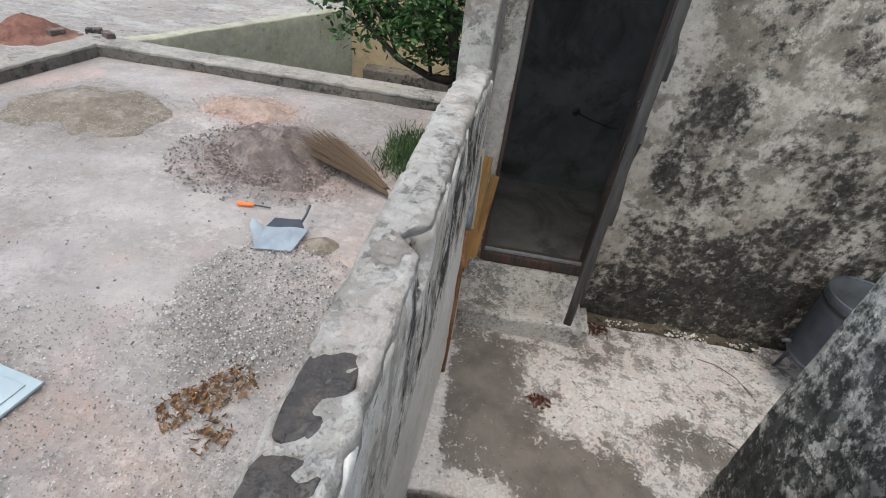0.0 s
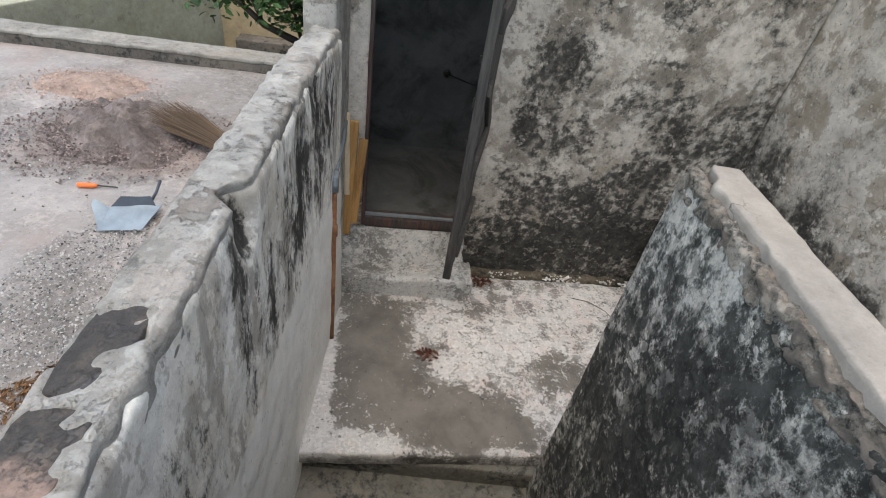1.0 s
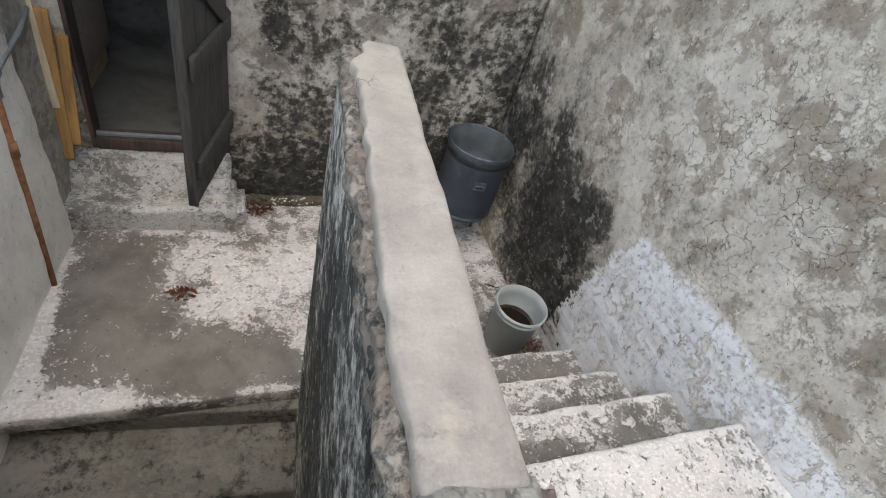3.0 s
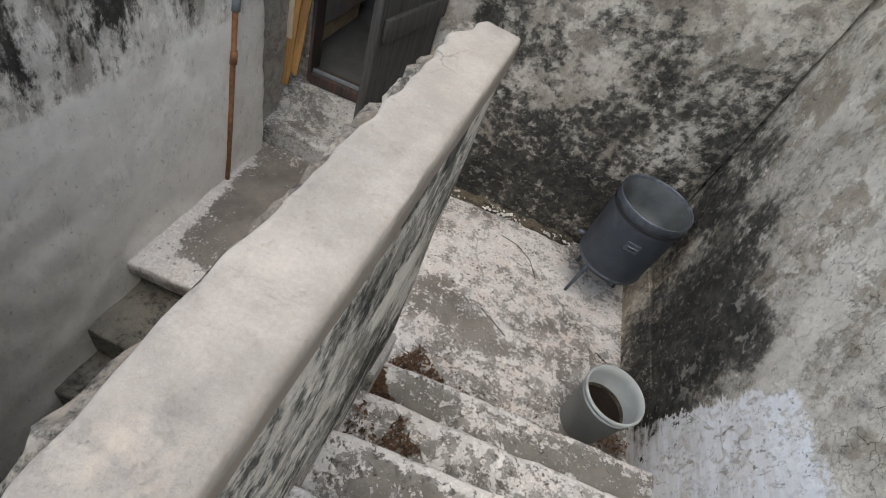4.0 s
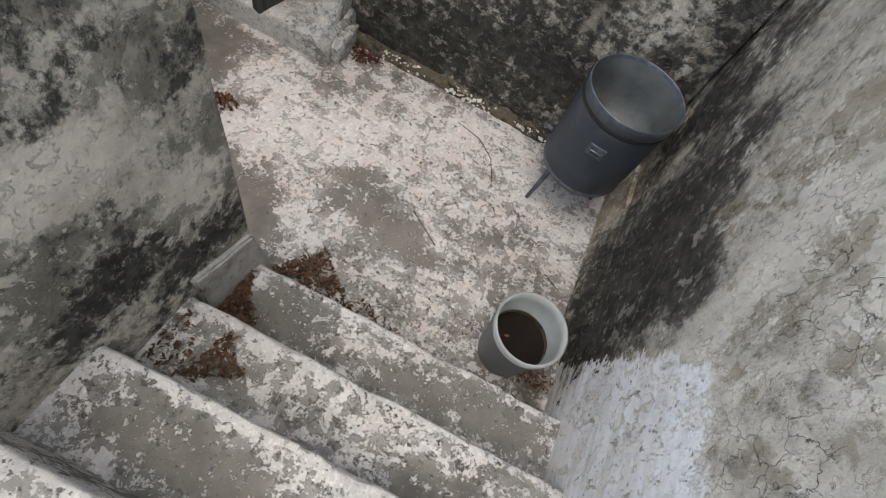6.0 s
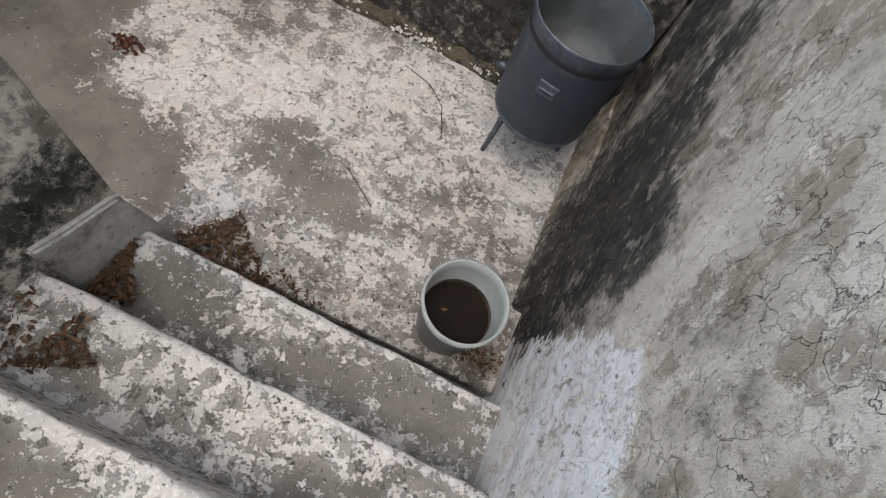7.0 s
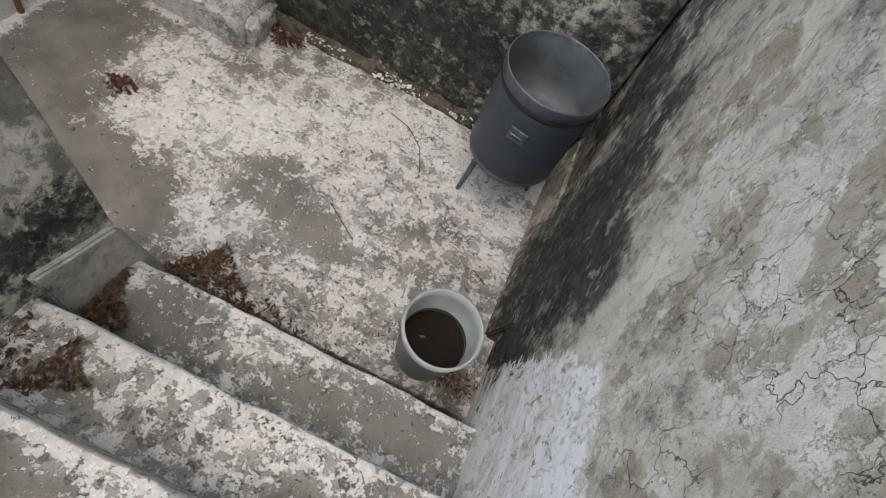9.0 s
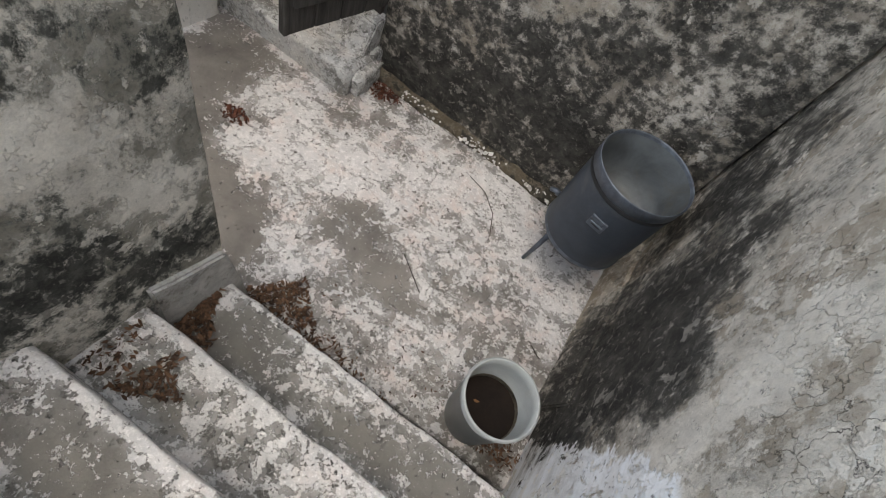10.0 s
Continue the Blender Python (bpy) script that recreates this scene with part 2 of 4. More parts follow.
def brown_band(n, flecks):
    """Bare brown plaster just under the cap, on the side of the upper flight."""
    wob = n.math("MULTIPLY", n.math("SUBTRACT", n.noise(11, 6, 0.7), 0.5), 0.10)
    m = n.math("MULTIPLY", n.span(n.math("ADD", n.axis(2), wob), 1.135, 1.165), n.span(n.axis(0), 1.22, 1.26))
    return n.math("MULTIPLY", m, n.span(n.noise(14, 6, 0.7), 0.36, 0.6, 1.0, 0.6)), (0.31, 0.265, 0.22), 0.6


def brown_side(n, flecks):
    """A browner colour on the stairward side of the cap, below its top edge."""
    wob = n.math("MULTIPLY", n.math("SUBTRACT", n.noise(16, 6, 0.7), 0.5), 0.03)
    m = n.math("MULTIPLY", n.span(n.math("ADD", n.axis(2), wob), 1.200, 1.212, 1.0, 0.0), n.span(n.axis(0), 1.22, 1.25))
    return n.math("MULTIPLY", m, 0.85), (0.235, 0.195, 0.158), 0.6


MOULD = (0.050, 0.047, 0.041)
M_door_wall = aged("mouldy_limewash", (0.66, 0.615, 0.55), (0.37, 0.325, 0.265), MOULD, 0.20, 0.04, pscale=9, fine=30, mscale=4.6, soft=0.40, drip=0.8, scab=0.60, crispness=0.3, patchy=1.0, patch_colour=(0.20, 0.176, 0.148), patch_scale=5.0, flake=0.75, depth=0.006, mfine=0.9, tint=(0.40, 0.32, 0.235), speck=0.45,
                   mould_shade_blobs=[((1.7, 2.33, 0.05), (1.3, 0.3, 0.70), 0.48), ((1.75, 2.33, 0.70), (0.6, 0.3, 0.7), 0.10), ((1.25, 2.33, 0.95), (0.22, 0.3, 0.5), 0.14), ((1.3, 2.33, 0.12), (0.35, 0.3, 0.3), 0.2), ((1.06, 2.33, 0.95), (0.15, 0.3, 0.65), -0.55),
                                ((2.05, 2.33, 0.65), (0.5, 0.3, 0.6), 0.20), ((1.53, 2.33, 1.2), (0.14, 0.3, 0.2), -0.4), ((1.3, 2.33, 1.10), (0.12, 0.3, 0.14), 0.2), ((1.62, 2.33, 0.80), (0.14, 0.3, 0.14), -0.3), ((1.9, 2.33, 1.15), (0.22, 0.3, 0.3), -0.25), ((1.48, 2.33, 0.73), (0.10, 0.3, 0.1), 0.2), ((0.5, 2.33, 1.0), (0.1, 0.3, 0.8), -0.4)])
M_side_wall = aged("cracked_cream_plaster", (0.80, 0.745, 0.66), (0.40, 0.345, 0.27), MOULD, 0.30, -0.30, mscale=4.0, pscale=6, fine=24, scab=0.58, cracks=15.0, crispness=0.45, patchy=1.0, patch_colour=(0.35, 0.295, 0.228), patch_scale=6.5, flake=0.85, speck=0.7, soft=0.42, depth=0.007, mfine=0.6, crack_at=[((2.235, 1.2, 1.05), (0.3, 0.55, 0.42), 1.0), ((2.235, 1.8, 0.85), (0.3, 0.35, 0.2), 0.9)],
                   tint=(0.38, 0.32, 0.25), tint_amount=0.65,
                   mould_shade_blobs=[((2.235, 1.62, 0.26), (0.3, 0.46, 0.62), 1.05), ((2.235, 1.45, 0.10), (0.3, 0.16, 0.2), 0.8), ((2.235, 1.98, 0.5), (0.3, 0.40, 0.60), 0.55), ((2.235, 2.3, 0.5), (0.3, 0.30, 0.9), 0.50),
                                ((2.235, 1.33, 0.82), (0.3, 0.07, 0.10), 0.35), ((2.235, 1.42, 0.90), (0.3, 0.06, 0.08), 0.3), ((2.235, 2.16, 0.78), (0.3, 0.12, 0.2), 0.3), ((2.235, 2.0, 1.3), (0.3, 0.4, 0.3), 0.15), ((2.235, 0.5, 1.35), (0.3, 0.5, 0.25), 0.3)], patch=white_coat)
# The last mould blob blackens the broken notch, painting in the hole's shade.
M_left_wall = aged("streaked_left_plaster", (0.90, 0.86, 0.79), (0.44, 0.39, 0.335), MOULD, 0.42, -0.36, patchy=0.8, patch_colour=(0.30, 0.265, 0.225), patch_scale=7.0, flake=0.7, pscale=9, fine=30, mscale=4.4, streak=(1, 1, 0.55), soft=0.28, drip=2.6, tint=(0.50, 0.40, 0.26), tint_amount=0.5, crispness=0.5,
                   mould_shade_blobs=[((0.43, 1.2, 0.92), (0.4, 1.3, 0.34), 0.26), ((0.45, 1.65, 0.92), (0.3, 0.55, 0.36), 0.35), ((0.5, 2.05, 0.15), (0.3, 0.26, 0.45), 0.5), ((0.45, 1.6, 0.0), (0.2, 0.7, 0.10), 0.3), ((0.375, 1.125, 1.09), (0.06, 0.05, 0.10), 1.1)], patch=smooth_dado)
M_coping = aged("cement_coping", (0.45, 0.432, 0.398), (0.24, 0.215, 0.19), MOULD, 0.30, -0.42, patchy=0.9, patch_colour=(0.26, 0.242, 0.215), patch_scale=15.0, flake=0.8, mould_shade_blobs=[((0.33, 1.02, 1.16), (0.05, 0.06, 0.2), 0.35)], pscale=13.0, fine=44, depth=0.008, tint=(0.46, 0.33, 0.27), tint_amount=0.35, crispness=0.6,
                paint_blobs=[((0.36, 1.08, 1.16), (0.04, 0.06, 0.2), -0.6), ((0.39, 0.86, 1.14), (0.03, 0.3, 0.1), 0.4)])
M_divider = aged("green_black_mould_plaster", (0.79, 0.745, 0.67), (0.34, 0.315, 0.27), (0.060, 0.060, 0.053), 0.26, -0.03, patchy=1.0, patch_colour=(0.19, 0.18, 0.152), patch_scale=7.0, flake=0.85, mfine=1.0, pscale=11, fine=26, mscale=5.5, streak=(1, 1, 0.8), soft=0.20, drip=0.4, scab=0.575, tint=(0.33, 0.275, 0.215), tint_amount=0.5, crispness=0.42, depth=0.006, patch=brown_band, paint_blobs=[((1.32, 1.00, 0.84), (0.07, 0.18, 0.10), 1.0), ((1.32, 1.20, 0.62), (0.07, 0.10, 0.10), 0.45)],
                 mould_shade_blobs=[((1.32, 1.00, 0.84), (0.05, 0.19, 0.10), -1.8), ((1.32, 1.20, 0.62), (0.05, 0.11, 0.11), -0.9), ((1.31, 0.93, 1.03), (0.05, 0.14, 0.06), -0.35), ((1.31, 1.25, 1.05), (0.05, 0.06, 0.14), -0.4),
                              ((1.31, 1.10, 1.12), (0.05, 0.06, 0.06), 1.0), ((1.31, 0.93, 1.13), (0.05, 0.12, 0.03), 0.8), ((1.31, 0.87, 1.02), (0.05, 0.06, 0.09), 0.9), ((1.32, 1.20, 0.42), (0.05, 0.20, 0.09), 0.5), ((1.31, 0.95, 0.56), (0.05, 0.22, 0.12), 0.5), ((1.30, 0.70, 0.72), (0.05, 0.25, 0.14), 0.6),
                              ((1.2, 1.1, 0.6), (0.075, 1.1, 1.1), 0.38), ((1.18, 0.66, 0.90), (0.06, 0.20, 0.30), -0.10)])
M_cap = aged("cream_cement_cap", (0.36, 0.32, 0.278), (0.305, 0.273, 0.24), (0.12, 0.10, 0.08), 0.25, -0.75, tint=(0.40, 0.355, 0.29), tint_amount=0.4, depth=0.002, fine=40, speck=0.22, scab=0.66, crispness=0.15, patchy=0.2, flake=0.25, patch=brown_side, cracks=8.0, crack_at=[((1.24, 1.2, 1.22), (0.06, 0.18, 0.1), 1.0)])
# Darker along the landing's front edge and the feet of the walls.
M_landing = flaked("worn_limewashed_cement", (0.685, 0.662, 0.645), (0.172, 0.158, 0.143), (0.60, 0.495, 0.455), 0.06, film=0.52, tint_amount=0.7, fine=24.0,
                   dark_blobs=[((0.8, 1.336, -0.05), (0.9, 0.03, 0.06), 0.7), ((1.5, 2.31, 0.0), (0.6, 0.05, 0.1), 0.45), ((2.2, 1.9, 0.0), (0.05, 0.5, 0.1), 0.35), ((0.46, 1.4, 0.0), (0.03, 0.12, 0.1), 0.3), ((2.17, 1.36, 0.0), (0.12, 0.08, 0.1), 0.6)],
                   blobs=[((0.66, 1.72, 0), (0.26, 0.44, 0.3), -1.0), ((0.98, 1.48, 0), (0.36, 0.20, 0.3), -0.9), ((1.40, 1.70, 0), (0.22, 0.18, 0.3), -0.55), ((1.60, 1.62, 0), (0.18, 0.12, 0.3), -0.4), ((1.9, 1.42, 0), (0.3, 0.1, 0.3), -0.2), ((1.20, 1.44, 0), (0.12, 0.10, 0.3), -0.4), ((0.62, 2.05, 0), (0.25, 0.10, 0.3), -0.5),
                          ((0.46, 1.6, 0), (0.055, 0.7, 0.3), 1.1), ((0.60, 1.37, 0), (0.22, 0.07, 0.3), 1.1), ((0.95, 1.35, 0), (0.4, 0.03, 0.3), 0.5), ((0.95, 1.93, 0), (0.16, 0.15, 0.3), 0.25), ((1.02, 1.70, 0), (0.14, 0.16, 0.3), 0.35), ((1.62, 2.0, 0), (0.5, 0.3, 0.3), 0.25), ((1.25, 1.95, 0), (0.25, 0.25, 0.3), 0.25)])
# Darker in a strip at the back of each tread and beside both walls.
M_step = flaked("flaking_whitewashed_step", (0.73, 0.71, 0.69), (0.185, 0.175, 0.158), (0.62, 0.52, 0.475), 0.06, film=0.38, tint_amount=0.4, fine=32.0, depth=0.006,
                dark_blobs=[((1.9, y - 0.17, z), (0.8, 0.03, 0.05), 0.30) for y, z in ((1.290, 0.158), (1.104, 0.306), (0.930, 0.455))] + [((1.31, 1.0, 0.3), (0.06, 0.4, 0.3), 0.5), ((2.2, 1.2, 0.1), (0.06, 0.12, 0.2), 0.4)],
                blobs=[((1.75, y - 0.006, z), (0.95, 0.026, 0.03), 0.50) for y, z in ((1.290, 0.158), (1.104, 0.306), (0.930, 0.455), (0.757, 0.606))]
                + [((1.75, y - 0.115, z), (0.95, 0.05, 0.05), -0.25) for y, z in ((1.290, 0.158), (1.104, 0.306), (0.930, 0.455))]
                + [((1.75, 0.5, 0.7), (0.8, 0.36, 0.35), 1.1), ((2.1, 1.2, 0.15), (0.16, 0.08, 0.2), -0.35), ((1.45, 1.1, 0.2), (0.22, 0.3, 0.4), -0.2), ((1.48, 0.86, 0.45), (0.2, 0.1, 0.2), -0.35), ((1.75, 1.02, 0.3), (0.25, 0.12, 0.2), 0.35)])
M_lower_step = aged("bare_grey_cement_step", (0.24, 0.228, 0.205), (0.15, 0.142, 0.127), (0.045, 0.045, 0.04), 0.1, -0.02)
# Darker at the left end and along the crease below the slope.
M_sill = flaked("limewashed_doorstep", (0.66, 0.655, 0.635), (0.21, 0.20, 0.185), (0.46, 0.33, 0.20), 0.14, film=0.55, tint_amount=0.2, fine=34.0, depth=0.006,
                dark_blobs=[((0.46, 2.2, 0.1), (0.1, 0.2, 0.3), 0.4), ((0.75, 2.22, 0.1), (0.4, 0.02, 0.03), 0.5)], blobs=[((0.8, 2.16, 0.11), (0.4, 0.04, 0.05), -0.2)])
M_roof = aged("pinkish_cement_roof", (0.375, 0.34, 0.318), (0.255, 0.23, 0.207), (0.16, 0.14, 0.13), 0.16, -0.50, pscale=3, mscale=2.2, sharp=0.25, tint=(0.45, 0.315, 0.262), tint_amount=0.75, depth=0.003, fine=40, speck=0.75, scab=0.60, patchy=0.5, patch_colour=(0.28, 0.25, 0.228), patch_scale=3.4, flake=0.3,
              paint_blobs=[((-1.22, 2.34, 0.65), (0.62, 0.5, 0.3), -0.55), ((-0.36, 2.2, 0.65), (0.55, 0.5, 0.3), -0.5), ((0.0, 1.35, 0.65), (0.4, 0.45, 0.3), -0.45), ((-0.3, 0.9, 0.65), (0.6, 0.35, 0.3), -0.3)])
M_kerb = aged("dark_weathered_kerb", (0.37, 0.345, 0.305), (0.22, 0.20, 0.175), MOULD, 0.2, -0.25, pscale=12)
# Darker cement for the kerb's upright faces and the far ledge.
M_kerb_face = aged("dark_kerb_face", (0.16, 0.14, 0.125), (0.09, 0.08, 0.072), (0.05, 0.046, 0.04), 0.0, 0.1)
M_stringer = aged("pale_stair_plaster", (0.56, 0.55, 0.525), (0.33, 0.315, 0.29), MOULD, 0.25, -0.35, pscale=14)
M_mortar = aged("grey_lime_mortar", (0.44, 0.425, 0.39), (0.27, 0.255, 0.23), MOULD, 0.2, -0.45, pscale=20, depth=0.006)
M_brick = aged("weathered_red_brick", (0.20, 0.145, 0.13), (0.085, 0.065, 0.06), (0.035, 0.032, 0.03), 0.0, -0.05, pscale=26, mscale=10, patchy=0.2, flake=0.12, scab=0.68, tint=(0.36, 0.235, 0.19), tint_amount=0.55, depth=0.008)
M_sooty_brick = aged("sooty_brick_top", (0.11, 0.102, 0.098), (0.06, 0.055, 0.052), (0.04, 0.037, 0.034), 0.0, -0.2, pscale=22, mscale=9, tint=(0.42, 0.29, 0.235), tint_amount=0.9, depth=0.006, scab=0.60)
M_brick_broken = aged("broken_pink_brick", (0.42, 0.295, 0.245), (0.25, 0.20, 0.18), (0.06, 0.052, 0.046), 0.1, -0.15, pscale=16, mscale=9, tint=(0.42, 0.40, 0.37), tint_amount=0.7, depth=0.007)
M_crumble = aged("crumbling_plaster", (0.46, 0.41, 0.35), (0.20, 0.165, 0.14), MOULD, 0.05, -0.05, pscale=18, mscale=12, depth=0.008)
M_gunk = aged("mossy_debris", (0.26, 0.225, 0.18), (0.09, 0.075, 0.055), (0.04, 0.036, 0.028), -0.1, 0.15, tint_amount=0.1, pscale=20, depth=0.008)
# Stained plaster with a near-black base that stands in for the room's dimness.
M_room = plain("darkened_stained_plaster", (0.085, 0.086, 0.084), 0.95, 0.3, 4, 0.002, dirt=(0.025, 0.025, 0.023), dirt_amount=0.8, local=False)
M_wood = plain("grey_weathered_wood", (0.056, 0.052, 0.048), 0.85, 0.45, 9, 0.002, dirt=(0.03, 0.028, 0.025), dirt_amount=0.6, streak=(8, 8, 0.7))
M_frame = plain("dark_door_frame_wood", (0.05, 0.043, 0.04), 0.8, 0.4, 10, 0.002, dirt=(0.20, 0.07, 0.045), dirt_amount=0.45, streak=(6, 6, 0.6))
M_iron = plain("dark_iron", (0.06, 0.055, 0.05), 0.6, 0.3, 40, 0.0005, 0.7)
M_rust = plain("rusted_pipe", (0.24, 0.11, 0.055), 0.85, 0.4, 30, 0.001, 0.2, dirt=(0.36, 0.22, 0.12), dirt_amount=0.6)
M_bluepipe = plain("grey_blue_pipe", (0.17, 0.185, 0.20), 0.6, 0.2, 20, 0.0005)
M_board = plain("peeling_plywood", (0.38, 0.215, 0.08), 0.75, 0.3, 7, 0.001, dirt=(0.18, 0.08, 0.035), dirt_amount=0.8, streak=(5, 5, 0.6))
M_board_pale = plain("torn_pale_veneer", (0.60, 0.50, 0.36), 0.85, 0.2, 10, 0.001, streak=(5, 5, 0.6))
M_zinc = plain("dull_blue_grey_zinc", (0.058, 0.068, 0.084), 0.55, 0.22, 7, 0.0004, 0.35, dirt=(0.14, 0.14, 0.145), dirt_amount=0.4, spec=0.4)
M_zinc_in = plain("dusty_zinc_lining", (0.115, 0.125, 0.13), 0.6, 0.3, 8, 0.0006, 0.25, dirt=(0.13, 0.125, 0.105), dirt_amount=0.7)
M_zinc_edge = plain("worn_zinc_rim", (0.12, 0.135, 0.16), 0.5, 0.3, 30, 0.0004, 0.5)
M_black = plain("flat_black", (0.02, 0.02, 0.021), 0.7, 0.3, 30, 0.0004)
M_pail = plain("grey_pail_plastic", (0.36, 0.38, 0.375), 0.5, 0.10, 12, 0.0004, dirt=(0.20, 0.18, 0.15), dirt_amount=0.35)
M_sludge = plain("dark_stagnant_water", (0.014, 0.010, 0.008), 0.7, 0.3, 14, 0.0003, dirt=(0.025, 0.017, 0.012), dirt_amount=0.4, spec=0.10)
M_dead = leaf_matter("dead_leaves", (0.035, 0.02, 0.013), (0.16, 0.088, 0.05))
M_red_dead = leaf_matter("reddish_dead_leaves", (0.04, 0.017, 0.011), (0.14, 0.05, 0.028))
M_yellow_dead = leaf_matter("yellow_dead_leaves", (0.05, 0.025, 0.013), (0.22, 0.115, 0.05))
M_brownchips = leaf_matter("brown_rubble_chips", (0.10, 0.076, 0.067), (0.33, 0.255, 0.23))
M_crumbs = leaf_matter("pink_crumbs", (0.32, 0.215, 0.17), (0.52, 0.39, 0.32))
M_limecrumbs = leaf_matter("limewash_crumbs", (0.36, 0.34, 0.31), (0.74, 0.72, 0.69))
M_sandgrain = leaf_matter("sand_grains", (0.25, 0.22, 0.185), (0.37, 0.33, 0.285))
M_chips = leaf_matter("stone_chips", (0.09, 0.082, 0.075), (0.50, 0.47, 0.44))
M_gravel = leaf_matter("dark_and_pale_gravel", (0.055, 0.05, 0.046), (0.52, 0.49, 0.46))
M_leaf = leaf_matter("green_leaves", (0.015, 0.04, 0.012), (0.05, 0.115, 0.03), 0.5)
M_grass = leaf_matter("green_grass", (0.025, 0.05, 0.018), (0.075, 0.12, 0.04), 0.7)
M_bark = plain("dark_bark", (0.05, 0.038, 0.03), 0.95, 0.4, 12, 0.006)
M_straw = leaf_matter("broom_straw", (0.05, 0.032, 0.02), (0.145, 0.096, 0.058), 0.8)
M_sand = aged("grey_sand", (0.33, 0.28, 0.225), (0.20, 0.165, 0.128), (0.1, 0.09, 0.07), 0.0, -0.5, pscale=12, depth=0.008, sharp=0.2)
M_rubble = aged("brown_rubble_dust", (0.29, 0.235, 0.215), (0.15, 0.122, 0.11), (0.07, 0.06, 0.055), 0.05, -0.3, pscale=22, depth=0.012, sharp=0.15)
M_reddust = aged("pink_brick_dust", (0.46, 0.345, 0.285), (0.36, 0.26, 0.21), (0.16, 0.10, 0.08), 0.1, -0.5, pscale=12, depth=0.008, sharp=0.2)
M_redsoil = aged("red_soil", (0.215, 0.10, 0.072), (0.14, 0.065, 0.048), (0.08, 0.04, 0.03), 0.1, -0.4, pscale=14, depth=0.008, sharp=0.2)
M_panel = plain("pale_blue_sheet_metal", (0.36, 0.42, 0.43), 0.45, 0.08, 6, 0.0003, 0.2)
M_steel = plain("scratched_steel", (0.26, 0.295, 0.32), 0.45, 0.15, 18, 0.0003, 0.3)
M_orange = plain("orange_plastic", (0.75, 0.16, 0.03), 0.4, 0.08, 20, 0.0002)
M_ground = aged("distant_ground", (0.30, 0.27, 0.22), (0.18, 0.17, 0.13), (0.06, 0.07, 0.04), 0.0, -0.1, pscale=0.8, mscale=0.3)
M_far_roof = aged("neighbour_roof_cement", (0.41, 0.39, 0.36), (0.23, 0.21, 0.195), (0.11, 0.10, 0.09), 0.0, -0.1, pscale=4.5, mscale=3.5, streak=(1, 2.2, 1))
M_green_wall = aged("greenish_plaster", (0.42, 0.405, 0.31), (0.31, 0.295, 0.225), (0.10, 0.10, 0.07), 0.25, -0.4, mscale=1.6, tint=(0.27, 0.25, 0.15))
M_yellow_wall = aged("ochre_plaster", (0.52, 0.40, 0.24), (0.36, 0.28, 0.18), (0.10, 0.08, 0.06), 0.3, -0.45, mscale=1.5)


# ---- building helpers ----
def mesh_of(name, verts, faces, mat, smooth=True):
    me = bpy.data.meshes.new(name)
    me.from_pydata([tuple(v) for v in verts], [], faces)
    me.materials.append(mat)
    me.polygons.foreach_set("use_smooth", [smooth] * len(me.polygons))
    me.update()
    return me


def obj(name, me, parent=None, label="", category="", group="", kind="", m=None):
    ob = new(name, me)
    if m is not None:
        ob.matrix_basis = m
    if parent is not None:
        ob.parent = parent
    return tagged(ob, label, category, group, kind)


def holder(name, place, label, category, group="", kind=""):
    ob = new(name)
    ob.matrix_basis = place if isinstance(place, Matrix) else Matrix.Translation(place)
    return tagged(ob, label, category, group, kind)


def rough_box(lo, hi, m=None, step=0.05, r=0.01, wear=0.6, amp=0.003, freq=5.0, seed=0.0, lean=None):
    """A box with worn, rounded edges and uneven faces: vertices and faces, through the matrix m."""
    lo, hi = Vector(lo), Vector(hi)
    c, h = (lo + hi) / 2, (hi - lo) / 2
    r = min(r, *(0.45 * k for k in h))
    ticks = []
    for k in range(3):
        n = max(1, min(150, int(round(2 * h[k] / step))))
        t = {round(x, 6) for x in np.linspace(-h[k], h[k], n + 1)}
        t |= {round(s * (h[k] - f * r), 6) for s in (1, -1) for f in (0.3, 1.0)}
        t = sorted(t)
        ticks.append([x for i, x in enumerate(t) if i == 0 or x - t[i - 1] > 1e-5])
    verts, faces, index = [], [], {}

    def vert(p):
        key = tuple(round(x, 6) for x in p)
        if key not in index:
            index[key] = len(verts)
            q = Vector(p)
            rr = r * (0.55 + wear * (0.5 + noise.noise((q + c + Vector((seed, 0, 0))) * 9.0)) + wear * 0.5 * noise.noise((q + c) * 31.0))
            rr = max(0.15 * r, min(rr, 1.9 * r))
            inner = Vector([max(-(h[k] - rr), min(h[k] - rr, q[k])) for k in range(3)])
            d = q - inner
            if sum(abs(x) > 1e-7 for x in d) > 1:
                q = inner + d.normalized() * rr
            w = q + c
            w = (m @ w) if m is not None else w
            w = w + noise.noise_vector(w * freq + Vector((seed, seed, 0))) * amp + noise.noise_vector(w * freq * 5) * amp * 0.35
            if lean:
                w = lean(w)
            verts.append(w)
        return index[key]

    for k in range(3):
        a, b = (k + 1) % 3, (k + 2) % 3
        for s in (-1, 1):
            for i in range(len(ticks[a]) - 1):
                for j in range(len(ticks[b]) - 1):
                    quad = []
                    for da, db in ((0, 0), (1, 0), (1, 1), (0, 1)):
                        p = [0, 0, 0]
                        p[k], p[a], p[b] = s * h[k], ticks[a][i + da], ticks[b][j + db]
                        quad.append(vert(p))
                    faces.append(quad if s > 0 else quad[::-1])
    return verts, faces


